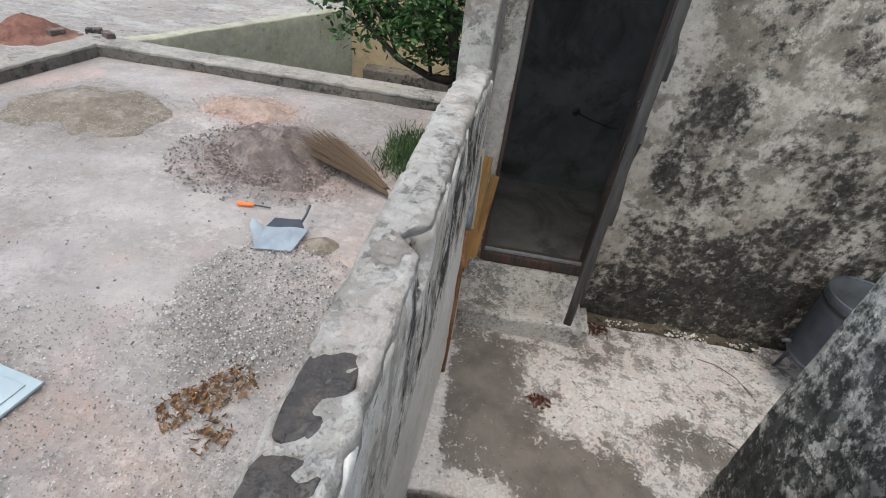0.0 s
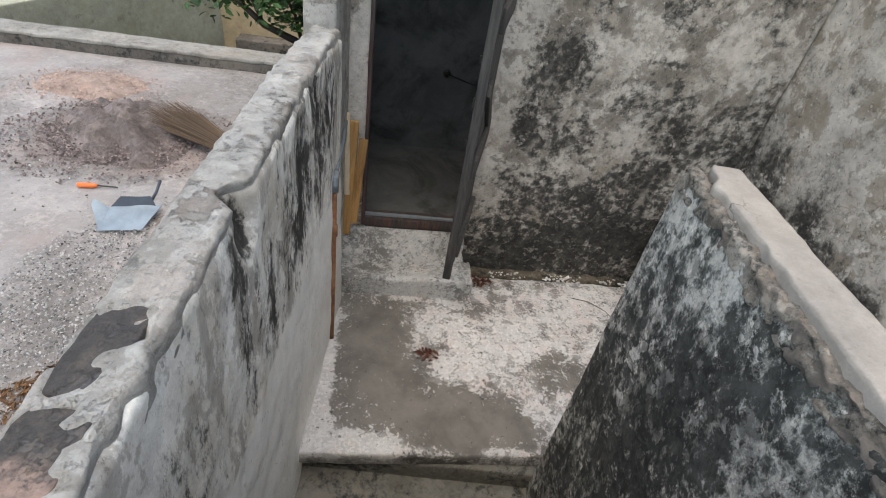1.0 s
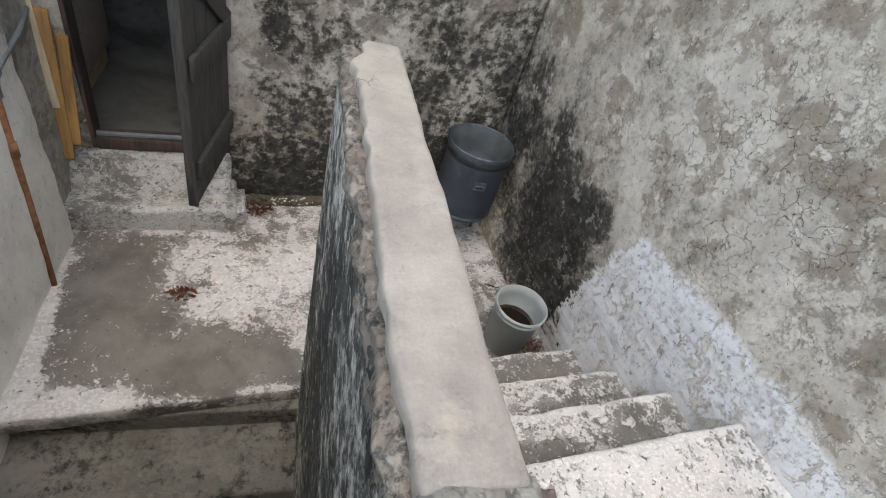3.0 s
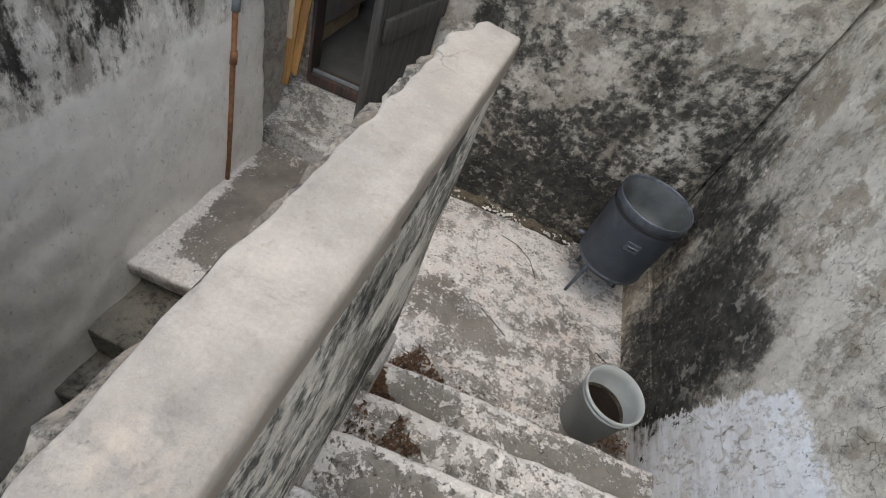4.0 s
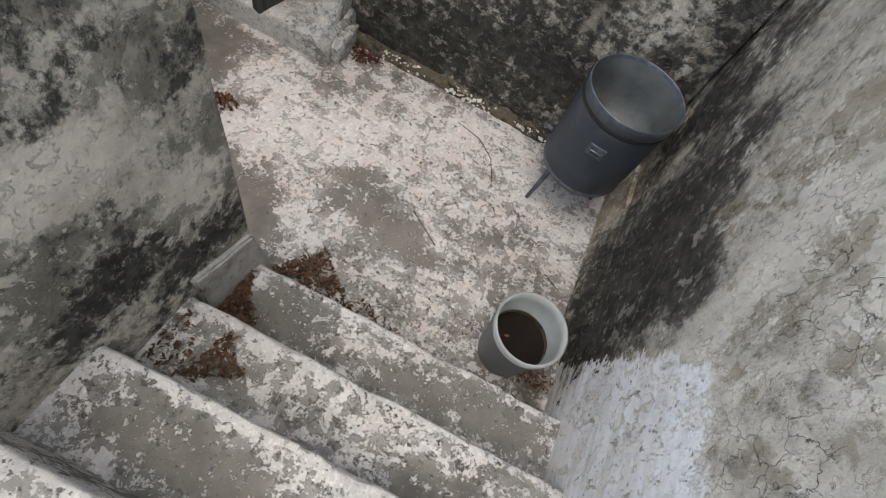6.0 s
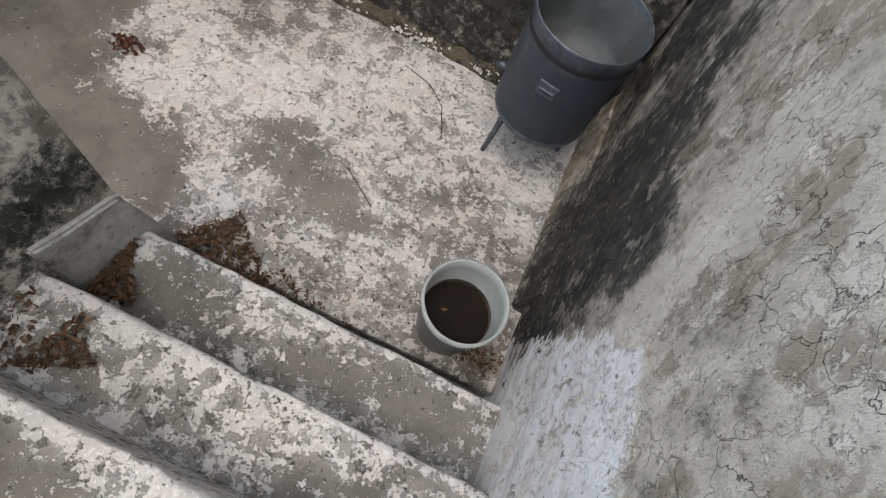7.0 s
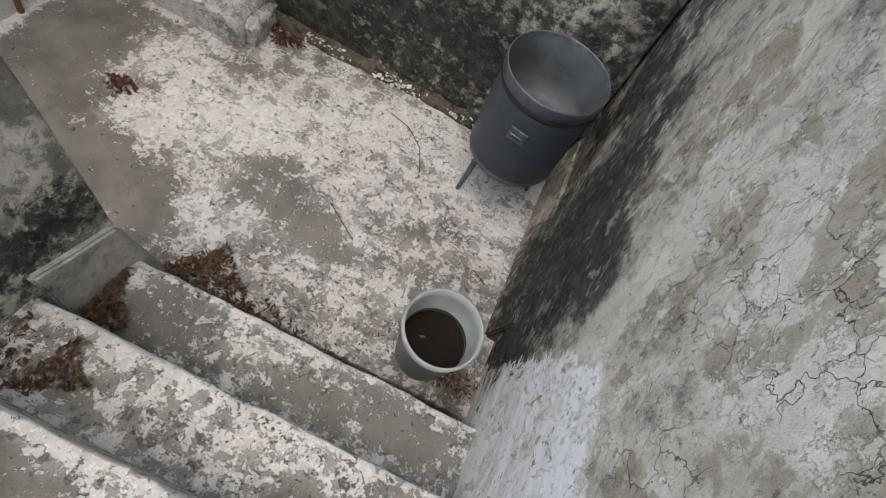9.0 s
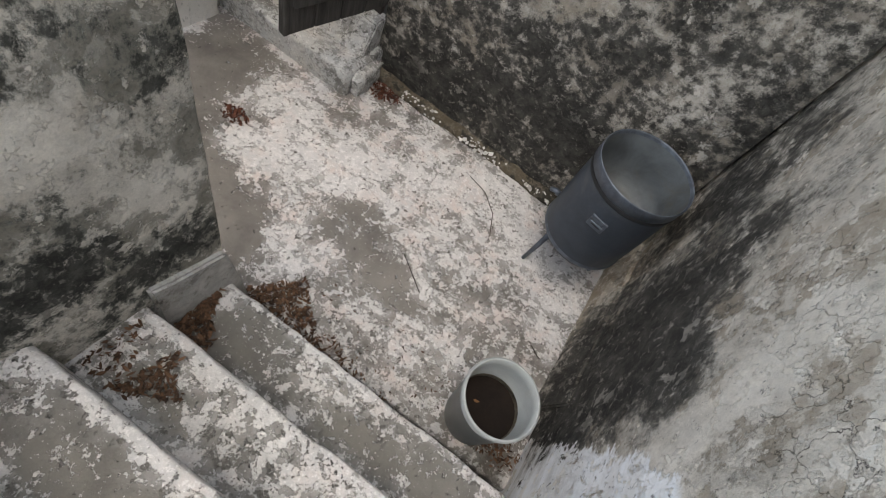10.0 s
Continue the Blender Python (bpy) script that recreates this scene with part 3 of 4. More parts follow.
def block(name, lo, hi, mat, parent=None, m=None, label="", category="", kind="", group="", **kw):
    return obj(name, mesh_of(name, *rough_box(lo, hi, m, **kw), mat), parent, label, category, group, kind)


def lathe(profile, n=48, closed=False):
    """Verts and faces of a profile of (radius, height) turned round z."""
    verts, faces = [], []
    for rad, z in profile:
        verts += [(rad * math.cos(2 * math.pi * i / n), rad * math.sin(2 * math.pi * i / n), z) for i in range(n)]
    for k in range(len(profile) - 1):
        for i in range(n):
            j = (i + 1) % n
            faces.append((k * n + i, k * n + j, (k + 1) * n + j, (k + 1) * n + i))
    if closed:
        faces.append(tuple(range(n))[::-1])
        faces.append(tuple((len(profile) - 1) * n + i for i in range(n)))
    return verts, faces


def tube(points, radius, n=10):
    """Verts and faces of a round bar along points; radius may be a list."""
    pts = [Vector(p) for p in points]
    rads = radius if isinstance(radius, (list, tuple)) else [radius] * len(pts)
    verts, faces = [], []
    for i, p in enumerate(pts):
        d = (pts[min(i + 1, len(pts) - 1)] - pts[max(i - 1, 0)]).normalized()
        q = d.to_track_quat("Z", "Y")
        verts += [p + q @ Vector((rads[i] * math.cos(2 * math.pi * k / n), rads[i] * math.sin(2 * math.pi * k / n), 0)) for k in range(n)]
    for i in range(len(pts) - 1):
        for k in range(n):
            j = (k + 1) % n
            faces.append((i * n + k, i * n + j, (i + 1) * n + j, (i + 1) * n + k))
    faces.append(tuple(range(n))[::-1])
    faces.append(tuple((len(pts) - 1) * n + k for k in range(n)))
    return verts, faces


def scatter_mesh(name, spots, mat, shape):
    """One mesh of many small pieces: shape(rng) gives verts and faces of one, spots gives (place, turn, size)."""
    verts, faces = [], []
    for place, turn, size in spots:
        v, f = shape()
        base = len(verts)
        verts += [Vector(place) + turn @ (Vector(p) * size) for p in v]
        faces += [[base + i for i in q] for q in f]
    return mesh_of(name, verts, faces, mat, False)


def curled_leaf():
    c = random.uniform(0.1, 0.45)
    w = random.uniform(0.25, 0.45)
    v = [(-1, 0, c), (-0.3, -w, 0.1), (-0.3, 0, 0), (-0.3, w, 0.15 * c), (0.4, -w * 0.9, 0.05), (0.4, 0, -0.05), (0.4, w * 0.8, c * 0.4), (1, 0, c * random.uniform(0, 1.2))]
    return v, [(0, 1, 2), (0, 2, 3), (1, 4, 5, 2), (2, 5, 6, 3), (4, 7, 5), (5, 7, 6)]


def chip():
    s = [random.uniform(0.5, 1.0) for _ in range(3)]
    v = [(-s[0], -s[1] * .6, 0), (s[0], -s[1], 0), (s[0] * .8, s[1], 0), (-s[0], s[1] * .9, 0), (-s[0] * .5, -s[1] * .4, s[2] * .7), (s[0] * .6, -s[1] * .5, s[2] * .6), (s[0] * .4, s[1] * .5, s[2] * .8), (-s[0] * .6, s[1] * .5, s[2] * .6)]
    return v, [(4, 5, 6, 7), (0, 1, 5, 4), (1, 2, 6, 5), (2, 3, 7, 6), (3, 0, 4, 7)]


def tumbled(flat=0.5):
    return Euler((random.gauss(0, flat), random.gauss(0, flat), random.uniform(0, 6.3))).to_quaternion()


def litter(name, label, place, inside, count, mat, size=(0.006, 0.014), lift=0.012, shape=curled_leaf, category="leaf litter", flat=0.5):
    """Loose small matter of one kind lying where inside(dx, dy) > 0, heaped up with its value."""
    spots, tries = [], 0
    while len(spots) < count and tries < count * 30:
        tries += 1
        dx, dy = random.uniform(-1, 1), random.uniform(-1, 1)
        hgt = inside(dx, dy)
        if hgt is None or random.random() > 0.25 + hgt:
            continue
        x, y, z = place(dx, dy)
        spots.append(((x, y, z + 0.003 + random.random() * lift * hgt), tumbled(flat), random.uniform(*size)))
    return tagged(new(name, scatter_mesh(name, spots, mat, shape)), label, category, "", "stuff")


TURN_Z = -5.2
WELL = Matrix.Translation((0.40, 1.0, 0)) @ pose(0, 0, 0, 0, 0, TURN_Z)   # u along the treads, v towards the door

# ---- the setting ----
obj("ground", mesh_of("ground", [(-400, -400, -3.2), (400, -400, -3.2), (400, 400, -3.2), (-400, 400, -3.2)], [(0, 1, 2, 3)], M_ground), None, "dusty open ground far below the roofs", "ground", "", "structure")
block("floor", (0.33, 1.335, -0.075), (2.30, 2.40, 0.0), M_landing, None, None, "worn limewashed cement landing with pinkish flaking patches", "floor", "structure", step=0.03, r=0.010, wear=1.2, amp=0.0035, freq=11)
block("wall_east", (2.235, -2.5, -2.0), (2.42, 4.6, 2.3), M_side_wall, None, None, "cracked cream plaster house wall with a white brushed patch", "wall", "structure", step=0.09, amp=0.005, freq=3)
block("wall_north", (1.025, 2.33, -2.0), (2.225, 2.46, 2.5), M_door_wall, None, None, "limewashed wall blackened with mould beside the door", "wall", "structure", step=0.06, r=0.012, amp=0.005, freq=3)
block("wall_north_jamb", (0.43, 2.33, -2.0), (0.548, 2.458, 2.498), M_door_wall, None, None, "narrow limewashed wall strip beside the door frame", "wall", "structure", step=0.05, r=0.01)
block("wall_north_lintel", (0.547, 2.332, 2.22), (1.026, 2.457, 2.497), M_door_wall, None, None, "limewashed wall above the doorway", "wall", "structure", step=0.08)
block("wall_pillar", (-0.150, 1.09, -2.0), (-0.045, 1.40, 2.49), M_coping, None, WELL, "pale plastered corner pillar at the end of the parapet", "pillar", "structure", step=0.05, r=0.012)
# room behind the door, its dimness also put into the plaster colour
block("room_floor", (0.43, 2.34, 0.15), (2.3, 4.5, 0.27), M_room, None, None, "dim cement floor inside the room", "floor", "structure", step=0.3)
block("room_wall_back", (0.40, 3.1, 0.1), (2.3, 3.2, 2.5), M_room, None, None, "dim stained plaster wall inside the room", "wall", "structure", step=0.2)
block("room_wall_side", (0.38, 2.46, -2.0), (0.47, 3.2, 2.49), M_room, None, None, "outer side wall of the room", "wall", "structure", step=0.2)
# Out of view: this slab is added to shut daylight out of the room.
block("ceiling", (0.36, 2.34, 2.5), (2.232, 3.4, 2.62), M_room, None, None, "unseen roof slab added to keep the room dark", "ceiling", "structure", step=0.4)

# parapet between stair well and roof terrace
def left_lean(w):
    w.x += (0.040 * max(0.0, min(1.3, 1 - (w.y - 0.9) / 0.8)) - 0.016) * max(0.0, min(1.2, w.z)) / 1.16
    d = (Vector((w.x - 0.412, (w.y - 1.125) * 1.3, (w.z - 1.11) * 0.7))).length
    if d < 0.06:
        w.x -= 0.060 * (1 - d / 0.06) ** 0.7
    return w


def coping_lean(w):
    """The mortar has worn off the bricks here, leaving a ragged border and a lip along the outer edge."""
    p = WELL_BACK @ w
    wob = 0.040 * noise.noise(Vector((p.x * 26, p.y * 26, 4.0))) + 0.018 * noise.noise(Vector((p.x * 70, p.y * 70, 1.0)))
    if p.z > 1.13:
        d = max(min(p.y + wob - a, c - p.y - wob, p.x + 0.098 + 0.3 * wob, -0.044 + 0.7 * wob - p.x) for a, c in ((-0.53, -0.425), (-0.385, -0.29), (-0.25, -0.15)))
        w.z -= 0.022 * max(0.0, min(1.0, (d + 0.008) / 0.02))
    return left_lean(w)


WELL_BACK = WELL.inverted()
parapet = holder("parapet", (0, 0, 0), "rough cement parapet beside the stair well, streaked with mould", "parapet", "", "structure")
block("wall_face", (-0.098, -0.60, -2.0), (-0.012, 1.10, 1.143), M_left_wall, parapet, WELL, lean=left_lean, step=0.022, r=0.016, wear=1.3, amp=0.007, freq=9)
block("coping", (-0.107, -0.605, 1.085), (-0.0165, 1.095, 1.161), M_coping, parapet, WELL, "cracked grey cement coping", lean=coping_lean, step=0.0115, r=0.010, wear=1.4, amp=0.0055, freq=34)

for v0, v1, k in ((-0.545, -0.41, 0), (-0.40, -0.275, 1), (-0.265, -0.135, 2)):
    block("brick", (-0.102, v0, 1.09), (-0.034, v1, 1.157), M_sooty_brick, parapet, WELL, "sooty worn brick in the coping", lean=left_lean, step=0.012, r=0.006, wear=1.0, amp=0.004, freq=30, seed=7.0 * k)


def cap_bite(w):
    """Ragged bites along the cap's stairward edge, deepest at its free end."""
    p = WELL_BACK @ w
    reach = max(0.0, 1 - (p.x - 0.80) / 0.055)
    bite = max(0.0, 0.35 + 0.9 * noise.noise(Vector((p.y * 7, 2.0, 5.0))) + 0.45 * noise.noise(Vector((p.y * 26, p.z * 12, 1.0)))) * (0.35 + 0.65 * max(0.0, min(1.0, (p.y + 0.1) / 0.4)))
    p.x += 0.046 * bite * reach
    return WELL @ p


# dividing wall between the two flights
divider = holder("dividing_wall", (0, 0, 0), "low wall between the two stair flights, black with mould under a cream cap", "wall", "", "structure")
block("wall_body", (0.805, -0.378, -2.0), (0.893, 0.375, 1.185), M_divider, divider, WELL, step=0.04, r=0.008, amp=0.003)
block("cap", (0.812, -0.385, 1.172), (0.903, 0.352, 1.222), M_cap, divider, WELL, "smooth cream cement cap with a chipped edge", lean=cap_bite, step=0.011, r=0.008, wear=0.9, amp=0.002, freq=8)

# broken end wall of the stair well
END = WELL @ Matrix.Translation((0.90, -0.43, 0)) @ pose(0, 0, 0, 0, 0, 4.7) @ Matrix.Translation((-0.90, 0.43, 0))
end_wall = holder("brick_end_wall", (0, 0, 0), "broken brick wall end closing the stair well", "wall", "", "structure")
block("wall_core", (-0.05, -0.475, -2.0), (0.90, -0.382, 1.105), M_divider, end_wall, END, step=0.05, r=0.012)

# lower flight
lower = holder("stair_flight", (0, 0, 0), "bare grey cement steps going down from the landing", "stairs", "stair flights", "structure")
for k in range(11):
    block("step", (-0.04, 0.31 - 0.172 * (k + 1), -0.150 * (k + 1) - 0.25), (0.82, 0.47 - 0.172 * k, -0.150 * (k + 1)), M_lower_step, lower, WELL, step=0.05, r=0.014, seed=k)
block("landing_riser", (-0.04, 0.372, -0.3), (0.82, 0.52, -0.06), M_lower_step, lower, WELL, step=0.05)

# upper flight
upper = holder("stair_flight", (0, 0, 0), "flaking whitewashed cement steps going up from the landing", "stairs", "stair flights", "structure")
NOSES = [(1.290, 0.158), (1.104, 0.306), (0.930, 0.455), (0.757, 0.606), (0.514, 0.757)]
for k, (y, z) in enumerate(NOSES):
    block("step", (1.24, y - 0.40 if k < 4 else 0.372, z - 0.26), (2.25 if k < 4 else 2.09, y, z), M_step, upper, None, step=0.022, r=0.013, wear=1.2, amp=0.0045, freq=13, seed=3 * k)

# roof terrace and its kerbs
block("roof", (-2.32, -3.2, 0.35), (-0.06, 2.02, 0.648), M_roof, None, WELL, "dusty pinkish cement roof terrace", "roof", "structure", step=0.06, amp=0.006, freq=2)
block("roof_walkway", (-0.07, -3.2, 0.35), (2.0, -0.49, 0.646), M_roof, None, WELL, "cement walkway behind the stair well", "roof", "structure", step=0.08, amp=0.004)
FAR = Matrix.Translation((-1.64, 3.0, 0)) @ pose(0, 0, 0, 0, 0, -1.0)
SIDE = Matrix.Translation((-1.64, 3.0, 0)) @ pose(0, 0, 0, 0, 0, -10.0)
for m_, hi, label in ((FAR, (2.15, 0.14), "low weathered cement kerb along the roof edge"), (SIDE, (0.0, 0.13), "low weathered cement kerb between the roofs")):
    kerb = holder("roof_kerb", (0, 0, 0), label, "kerb", "", "structure")
    near = -0.004 if m_ is FAR else -5.5
    block("kerb_body", (-0.14, near + 0.004, 0.50), (*hi, 0.701), M_kerb_face, kerb, m_, "dark kerb face", step=0.04, r=0.008, wear=1.0, amp=0.005)
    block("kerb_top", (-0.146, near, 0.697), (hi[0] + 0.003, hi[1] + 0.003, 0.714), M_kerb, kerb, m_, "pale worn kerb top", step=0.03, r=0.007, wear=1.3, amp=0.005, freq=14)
block("roof_edge", (-0.01, -5.3, 0.35), (0.52, -0.25, 0.641), M_roof, None, SIDE, "cement roof edge beside the kerb", "roof", "structure", step=0.1, amp=0.002)
block("house_below", (-2.3, -3.2, -3.2), (-0.07, 1.98, 0.34), M_yellow_wall, None, WELL, "plastered house below the roof terrace", "house", "structure", step=0.5)

# neighbouring buildings
NEIGH = Matrix.Translation((-1.97, 3.76, 0)) @ pose(0, 0, 0, 0, 0, -26.5)
neighbour = holder("neighbour_house", (0, 0, 0), "lower neighbouring house with greenish plaster wall and cement roof", "house", "", "structure")
block("wall", (-0.12, -0.35, -3.2), (0.0, 2.3, 0.50), M_green_wall, neighbour, NEIGH, "greenish weathered plaster wall", step=0.12, r=0.015, amp=0.006)
block("roof_slab", (-7.0, -5.5, 0.25), (-0.125, 6.0, 0.492), M_far_roof, neighbour, NEIGH, "patchy grey cement roof", step=0.16, amp=0.012, freq=2)
ochre = holder("ochre_house", (0, 0, 0), "ochre plastered house behind the tree", "house", "", "structure")
block("wall", (-1.05, 5.68, -3.2), (3.0, 5.95, 1.9), M_yellow_wall, ochre, None, "ochre plaster wall", step=0.2, amp=0.006)
block("ledge", (-0.85, 5.48, -0.22), (2.9, 5.68, 0.0), M_kerb_face, ochre, None, "dark ledge", step=0.12, r=0.02)
# ---- brick coping of the end wall ----
bu = 0.912
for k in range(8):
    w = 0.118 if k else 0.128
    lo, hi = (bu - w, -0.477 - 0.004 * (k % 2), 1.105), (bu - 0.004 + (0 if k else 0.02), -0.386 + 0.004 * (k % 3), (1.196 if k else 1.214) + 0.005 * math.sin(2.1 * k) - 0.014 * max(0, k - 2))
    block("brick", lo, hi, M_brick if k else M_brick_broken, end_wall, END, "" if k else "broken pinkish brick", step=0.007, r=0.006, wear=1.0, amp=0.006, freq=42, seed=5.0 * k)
    block("mortar_joint", (bu - w - 0.010, -0.478, 1.10), (bu - w + 0.006, -0.388, 1.190 - 0.014 * max(0, k - 2)), M_mortar, end_wall, END, step=0.007, r=0.006, wear=1.2, amp=0.006, freq=46, seed=k)
    bu -= w + 0.004
block("mortar_bed", (0.50, -0.487, 1.10), (0.895, -0.466, 1.178), M_mortar, end_wall, END, "ragged lime mortar bed", step=0.013, r=0.009, wear=1.1, amp=0.007, freq=26)
block("mortar_bed", (0.50, -0.398, 1.10), (0.80, -0.374, 1.178), M_mortar, end_wall, END, "ragged lime mortar bed", step=0.013, r=0.009, wear=1.1, amp=0.007, freq=26)
block("mortar_cap", (0.815, -0.437, 1.180), (0.915, -0.372, 1.223), M_mortar, end_wall, END, "grey mortar over the corner brick", step=0.010, r=0.010, wear=1.2, amp=0.006, freq=24)

# broken edge of the dividing wall's cap
block("broken_edge", (0.803, -0.376, 1.150), (0.838, 0.362, 1.203), M_crumble, divider, WELL, "crumbling plaster along the broken edge", step=0.008, r=0.009, wear=1.4, amp=0.011, freq=40)


# sloping plaster base along the foot of the dividing wall
def prism(profile, u0, u1, m, amp=0.003):
    """A prism of a (v, z) profile from u0 to u1, its faces cut up and roughened."""
    bm = bmesh.new()
    a = [bm.verts.new(m @ Vector((u0, v, z))) for v, z in profile]
    b = [bm.verts.new(m @ Vector((u1, v, z))) for v, z in profile]
    n = len(profile)
    bm.faces.new(a[::-1])
    bm.faces.new(b)
    for i in range(n):
        bm.faces.new((a[i], a[(i + 1) % n], b[(i + 1) % n], b[i]))
    bmesh.ops.recalc_face_normals(bm, faces=bm.faces)
    bmesh.ops.bevel(bm, geom=bm.edges[:], offset=0.006, segments=2, affect="EDGES")
    bmesh.ops.triangulate(bm, faces=bm.faces)
    for _ in range(3):
        bmesh.ops.subdivide_edges(bm, edges=[e for e in bm.edges if e.calc_length() > 0.04], cuts=1)
        bmesh.ops.triangulate(bm, faces=bm.faces)
    for v in bm.verts:
        v.co += noise.noise_vector(v.co * 14) * amp
    me = bpy.data.meshes.new("prism")
    bm.to_mesh(me)
    bm.free()
    return me


me = prism([(0.425, -0.05), (0.415, 0.03), (0.372, 0.315), (0.195, 0.372), (0.195, -0.05)], 0.86, 0.909, WELL)
me.materials.append(M_stringer)
obj("stair_string", me, divider, "pale plaster string along the steps")

SWAP = Matrix(((0, 1, 0, 0), (1, 0, 0, 0), (0, 0, 1, 0), (0, 0, 0, 1)))
# Black wedge added in place of a dark opening at the wall's end.
me = prism([(-1.13, -0.36), (-0.96, -0.36), (-0.96, -0.13)], 5.36, 5.46, SWAP)
me.materials.append(M_black)
obj("dark_opening_wedge", me, None, "black three-cornered wedge standing for a dark opening by the wall", "sheet", "", "structure")

# doorstep
doorstep = holder("doorstep", (0, 0, 0), "chipped limewashed cement doorstep in front of the door", "doorstep", "", "structure")
block("lower_step", (0.44, 2.118, -0.03), (1.052, 2.345, 0.108), M_sill, doorstep, None, step=0.022, r=0.016, wear=1.1, amp=0.005, freq=14)
me = prism([(2.40, 0.09), (2.222, 0.10), (2.285, 0.225), (2.40, 0.245)], 0.45, 1.03, Matrix(), 0.005)
me.materials.append(M_sill)
obj("upper_slope", me, doorstep, "stained limewashed slope under the threshold")
block("loose_plaster", (1.035, 2.15, 0.0), (1.085, 2.30, 0.085), M_sill, doorstep, pose(0, 0, 0), step=0.015, r=0.02, wear=1.3, amp=0.01, freq=22)

# mossy strip of debris along the wall's foot
block("trim", (1.05, 2.285, -0.02), (1.93, 2.345, 0.026), M_gunk, None, None, "mossy debris along the foot of the wall", "debris", "structure", step=0.014, r=0.018, wear=1.3, amp=0.012, freq=18)
me = prism([(2.25, -0.02), (2.195, -0.02), (2.203, 0.03), (2.228, 0.16), (2.25, 0.17)], 1.58, 2.325, SWAP, 0.006)
me.materials.append(M_side_wall)
obj("trim", me, None, "rough plaster fillet along the foot of the house wall", "plaster fillet", "", "structure")

# ---- door ----
door = holder("door_1", (1.02, 2.325, 0.285), "weathered grey plank door standing open outwards", "door", "", "structure")
door.matrix_basis = Matrix.Translation((1.02, 2.325, 0.285)) @ pose(0, 0, 0, 0, 0, math.degrees(math.atan2(1.948 - 2.325, 0.917 - 1.02)))
LEAF = 0.392
for k in range(4):
    w = LEAF / 4
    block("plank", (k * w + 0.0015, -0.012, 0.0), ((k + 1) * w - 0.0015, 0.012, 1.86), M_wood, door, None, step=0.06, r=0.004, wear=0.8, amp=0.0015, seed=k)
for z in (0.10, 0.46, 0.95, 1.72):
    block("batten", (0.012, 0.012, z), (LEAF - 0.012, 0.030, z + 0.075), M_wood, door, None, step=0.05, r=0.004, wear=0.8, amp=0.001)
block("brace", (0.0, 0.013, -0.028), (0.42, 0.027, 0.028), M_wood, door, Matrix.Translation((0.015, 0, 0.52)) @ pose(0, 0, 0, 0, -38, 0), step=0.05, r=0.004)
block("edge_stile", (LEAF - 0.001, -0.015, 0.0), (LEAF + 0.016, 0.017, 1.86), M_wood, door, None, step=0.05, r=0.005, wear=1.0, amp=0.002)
ring = [(0.018 * math.cos(a), 0, 0.018 * math.sin(a) - 0.018) for a in np.linspace(0, 2 * math.pi, 25)]
obj("ring_handle", mesh_of("ring_handle", *tube(ring, 0.0028, 8), M_iron), door, "dark iron ring handle", m=Matrix.Translation((LEAF - 0.02, -0.02, 0.745)))
for z in (0.60, 0.88):
    obj("staple", mesh_of("staple", *tube([(LEAF - 0.02, -0.012, z), (LEAF - 0.02, -0.026, z), (LEAF - 0.02, -0.026, z - 0.02), (LEAF - 0.02, -0.012, z - 0.02)], 0.0035, 6), M_iron), door, "rusty iron staple")
frame_ob = holder("door_frame", (0, 0, 0), "dark wooden door frame with traces of red paint", "door frame", "", "structure")
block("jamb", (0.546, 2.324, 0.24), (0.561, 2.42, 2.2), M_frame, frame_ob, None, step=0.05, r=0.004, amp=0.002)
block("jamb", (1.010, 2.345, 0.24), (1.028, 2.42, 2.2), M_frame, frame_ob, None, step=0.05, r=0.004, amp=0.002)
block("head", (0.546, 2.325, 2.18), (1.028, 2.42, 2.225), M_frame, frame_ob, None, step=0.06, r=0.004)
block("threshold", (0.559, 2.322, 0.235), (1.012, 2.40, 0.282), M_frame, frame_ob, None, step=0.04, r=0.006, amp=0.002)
block("threshold_strip", (0.562, 2.345, 0.280), (1.008, 2.358, 0.294), M_steel, frame_ob, None, "worn metal threshold strip", step=0.06, r=0.002)
hook = holder("wall_hook", (0.93, 3.095, 0.72), "small dark hook on the dim room wall", "hook")
obj("plate", mesh_of("plate", *lathe([(0.0, -0.012), (0.02, -0.012), (0.02, 0.0), (0.0, 0.0)], 16), M_iron), hook, m=pose(0, 0, 0, 90, 0, 0))
obj("peg", mesh_of("peg", *tube([(0, 0, 0), (0, -0.04, 0), (0.0, -0.05, 0.02)], 0.006, 8), M_iron), hook)
wire = [(0.93 + 0.012 * k, 3.09, 0.72 - 0.055 * math.sin(k / 20 * 1.4)) for k in range(21)]
tagged(new("wall_wire", mesh_of("wall_wire", *tube(wire, 0.003, 6), M_black)), "thin dark wire along the dim room wall", "wire")

# ---- board, pipe ----
board = holder("plywood_board", (0.468, 2.262, 0.232), "peeling orange plywood strip leaning beside the door", "board")
board.matrix_basis = Matrix.Translation((0.468, 2.262, 0.232)) @ pose(0, 0, 0, -5, 2, -8)
block("board_core", (-0.045, -0.006, 0.0), (0.032, 0.006, 0.53), M_board, board, None, step=0.03, r=0.003, wear=1.0, amp=0.002)
block("torn_veneer", (0.010, -0.014, 0.20), (0.034, -0.007, 0.56), M_board_pale, board, pose(0, 0, 0, 0, -4, 0), "pale veneer peeling off", step=0.02, r=0.002, wear=1.0, amp=0.004)
block("back_ply", (0.022, 0.004, 0.06), (0.056, 0.012, 0.46), M_board, board, pose(0, 0, 0, 0, 2, 0), step=0.03, r=0.003, amp=0.003)
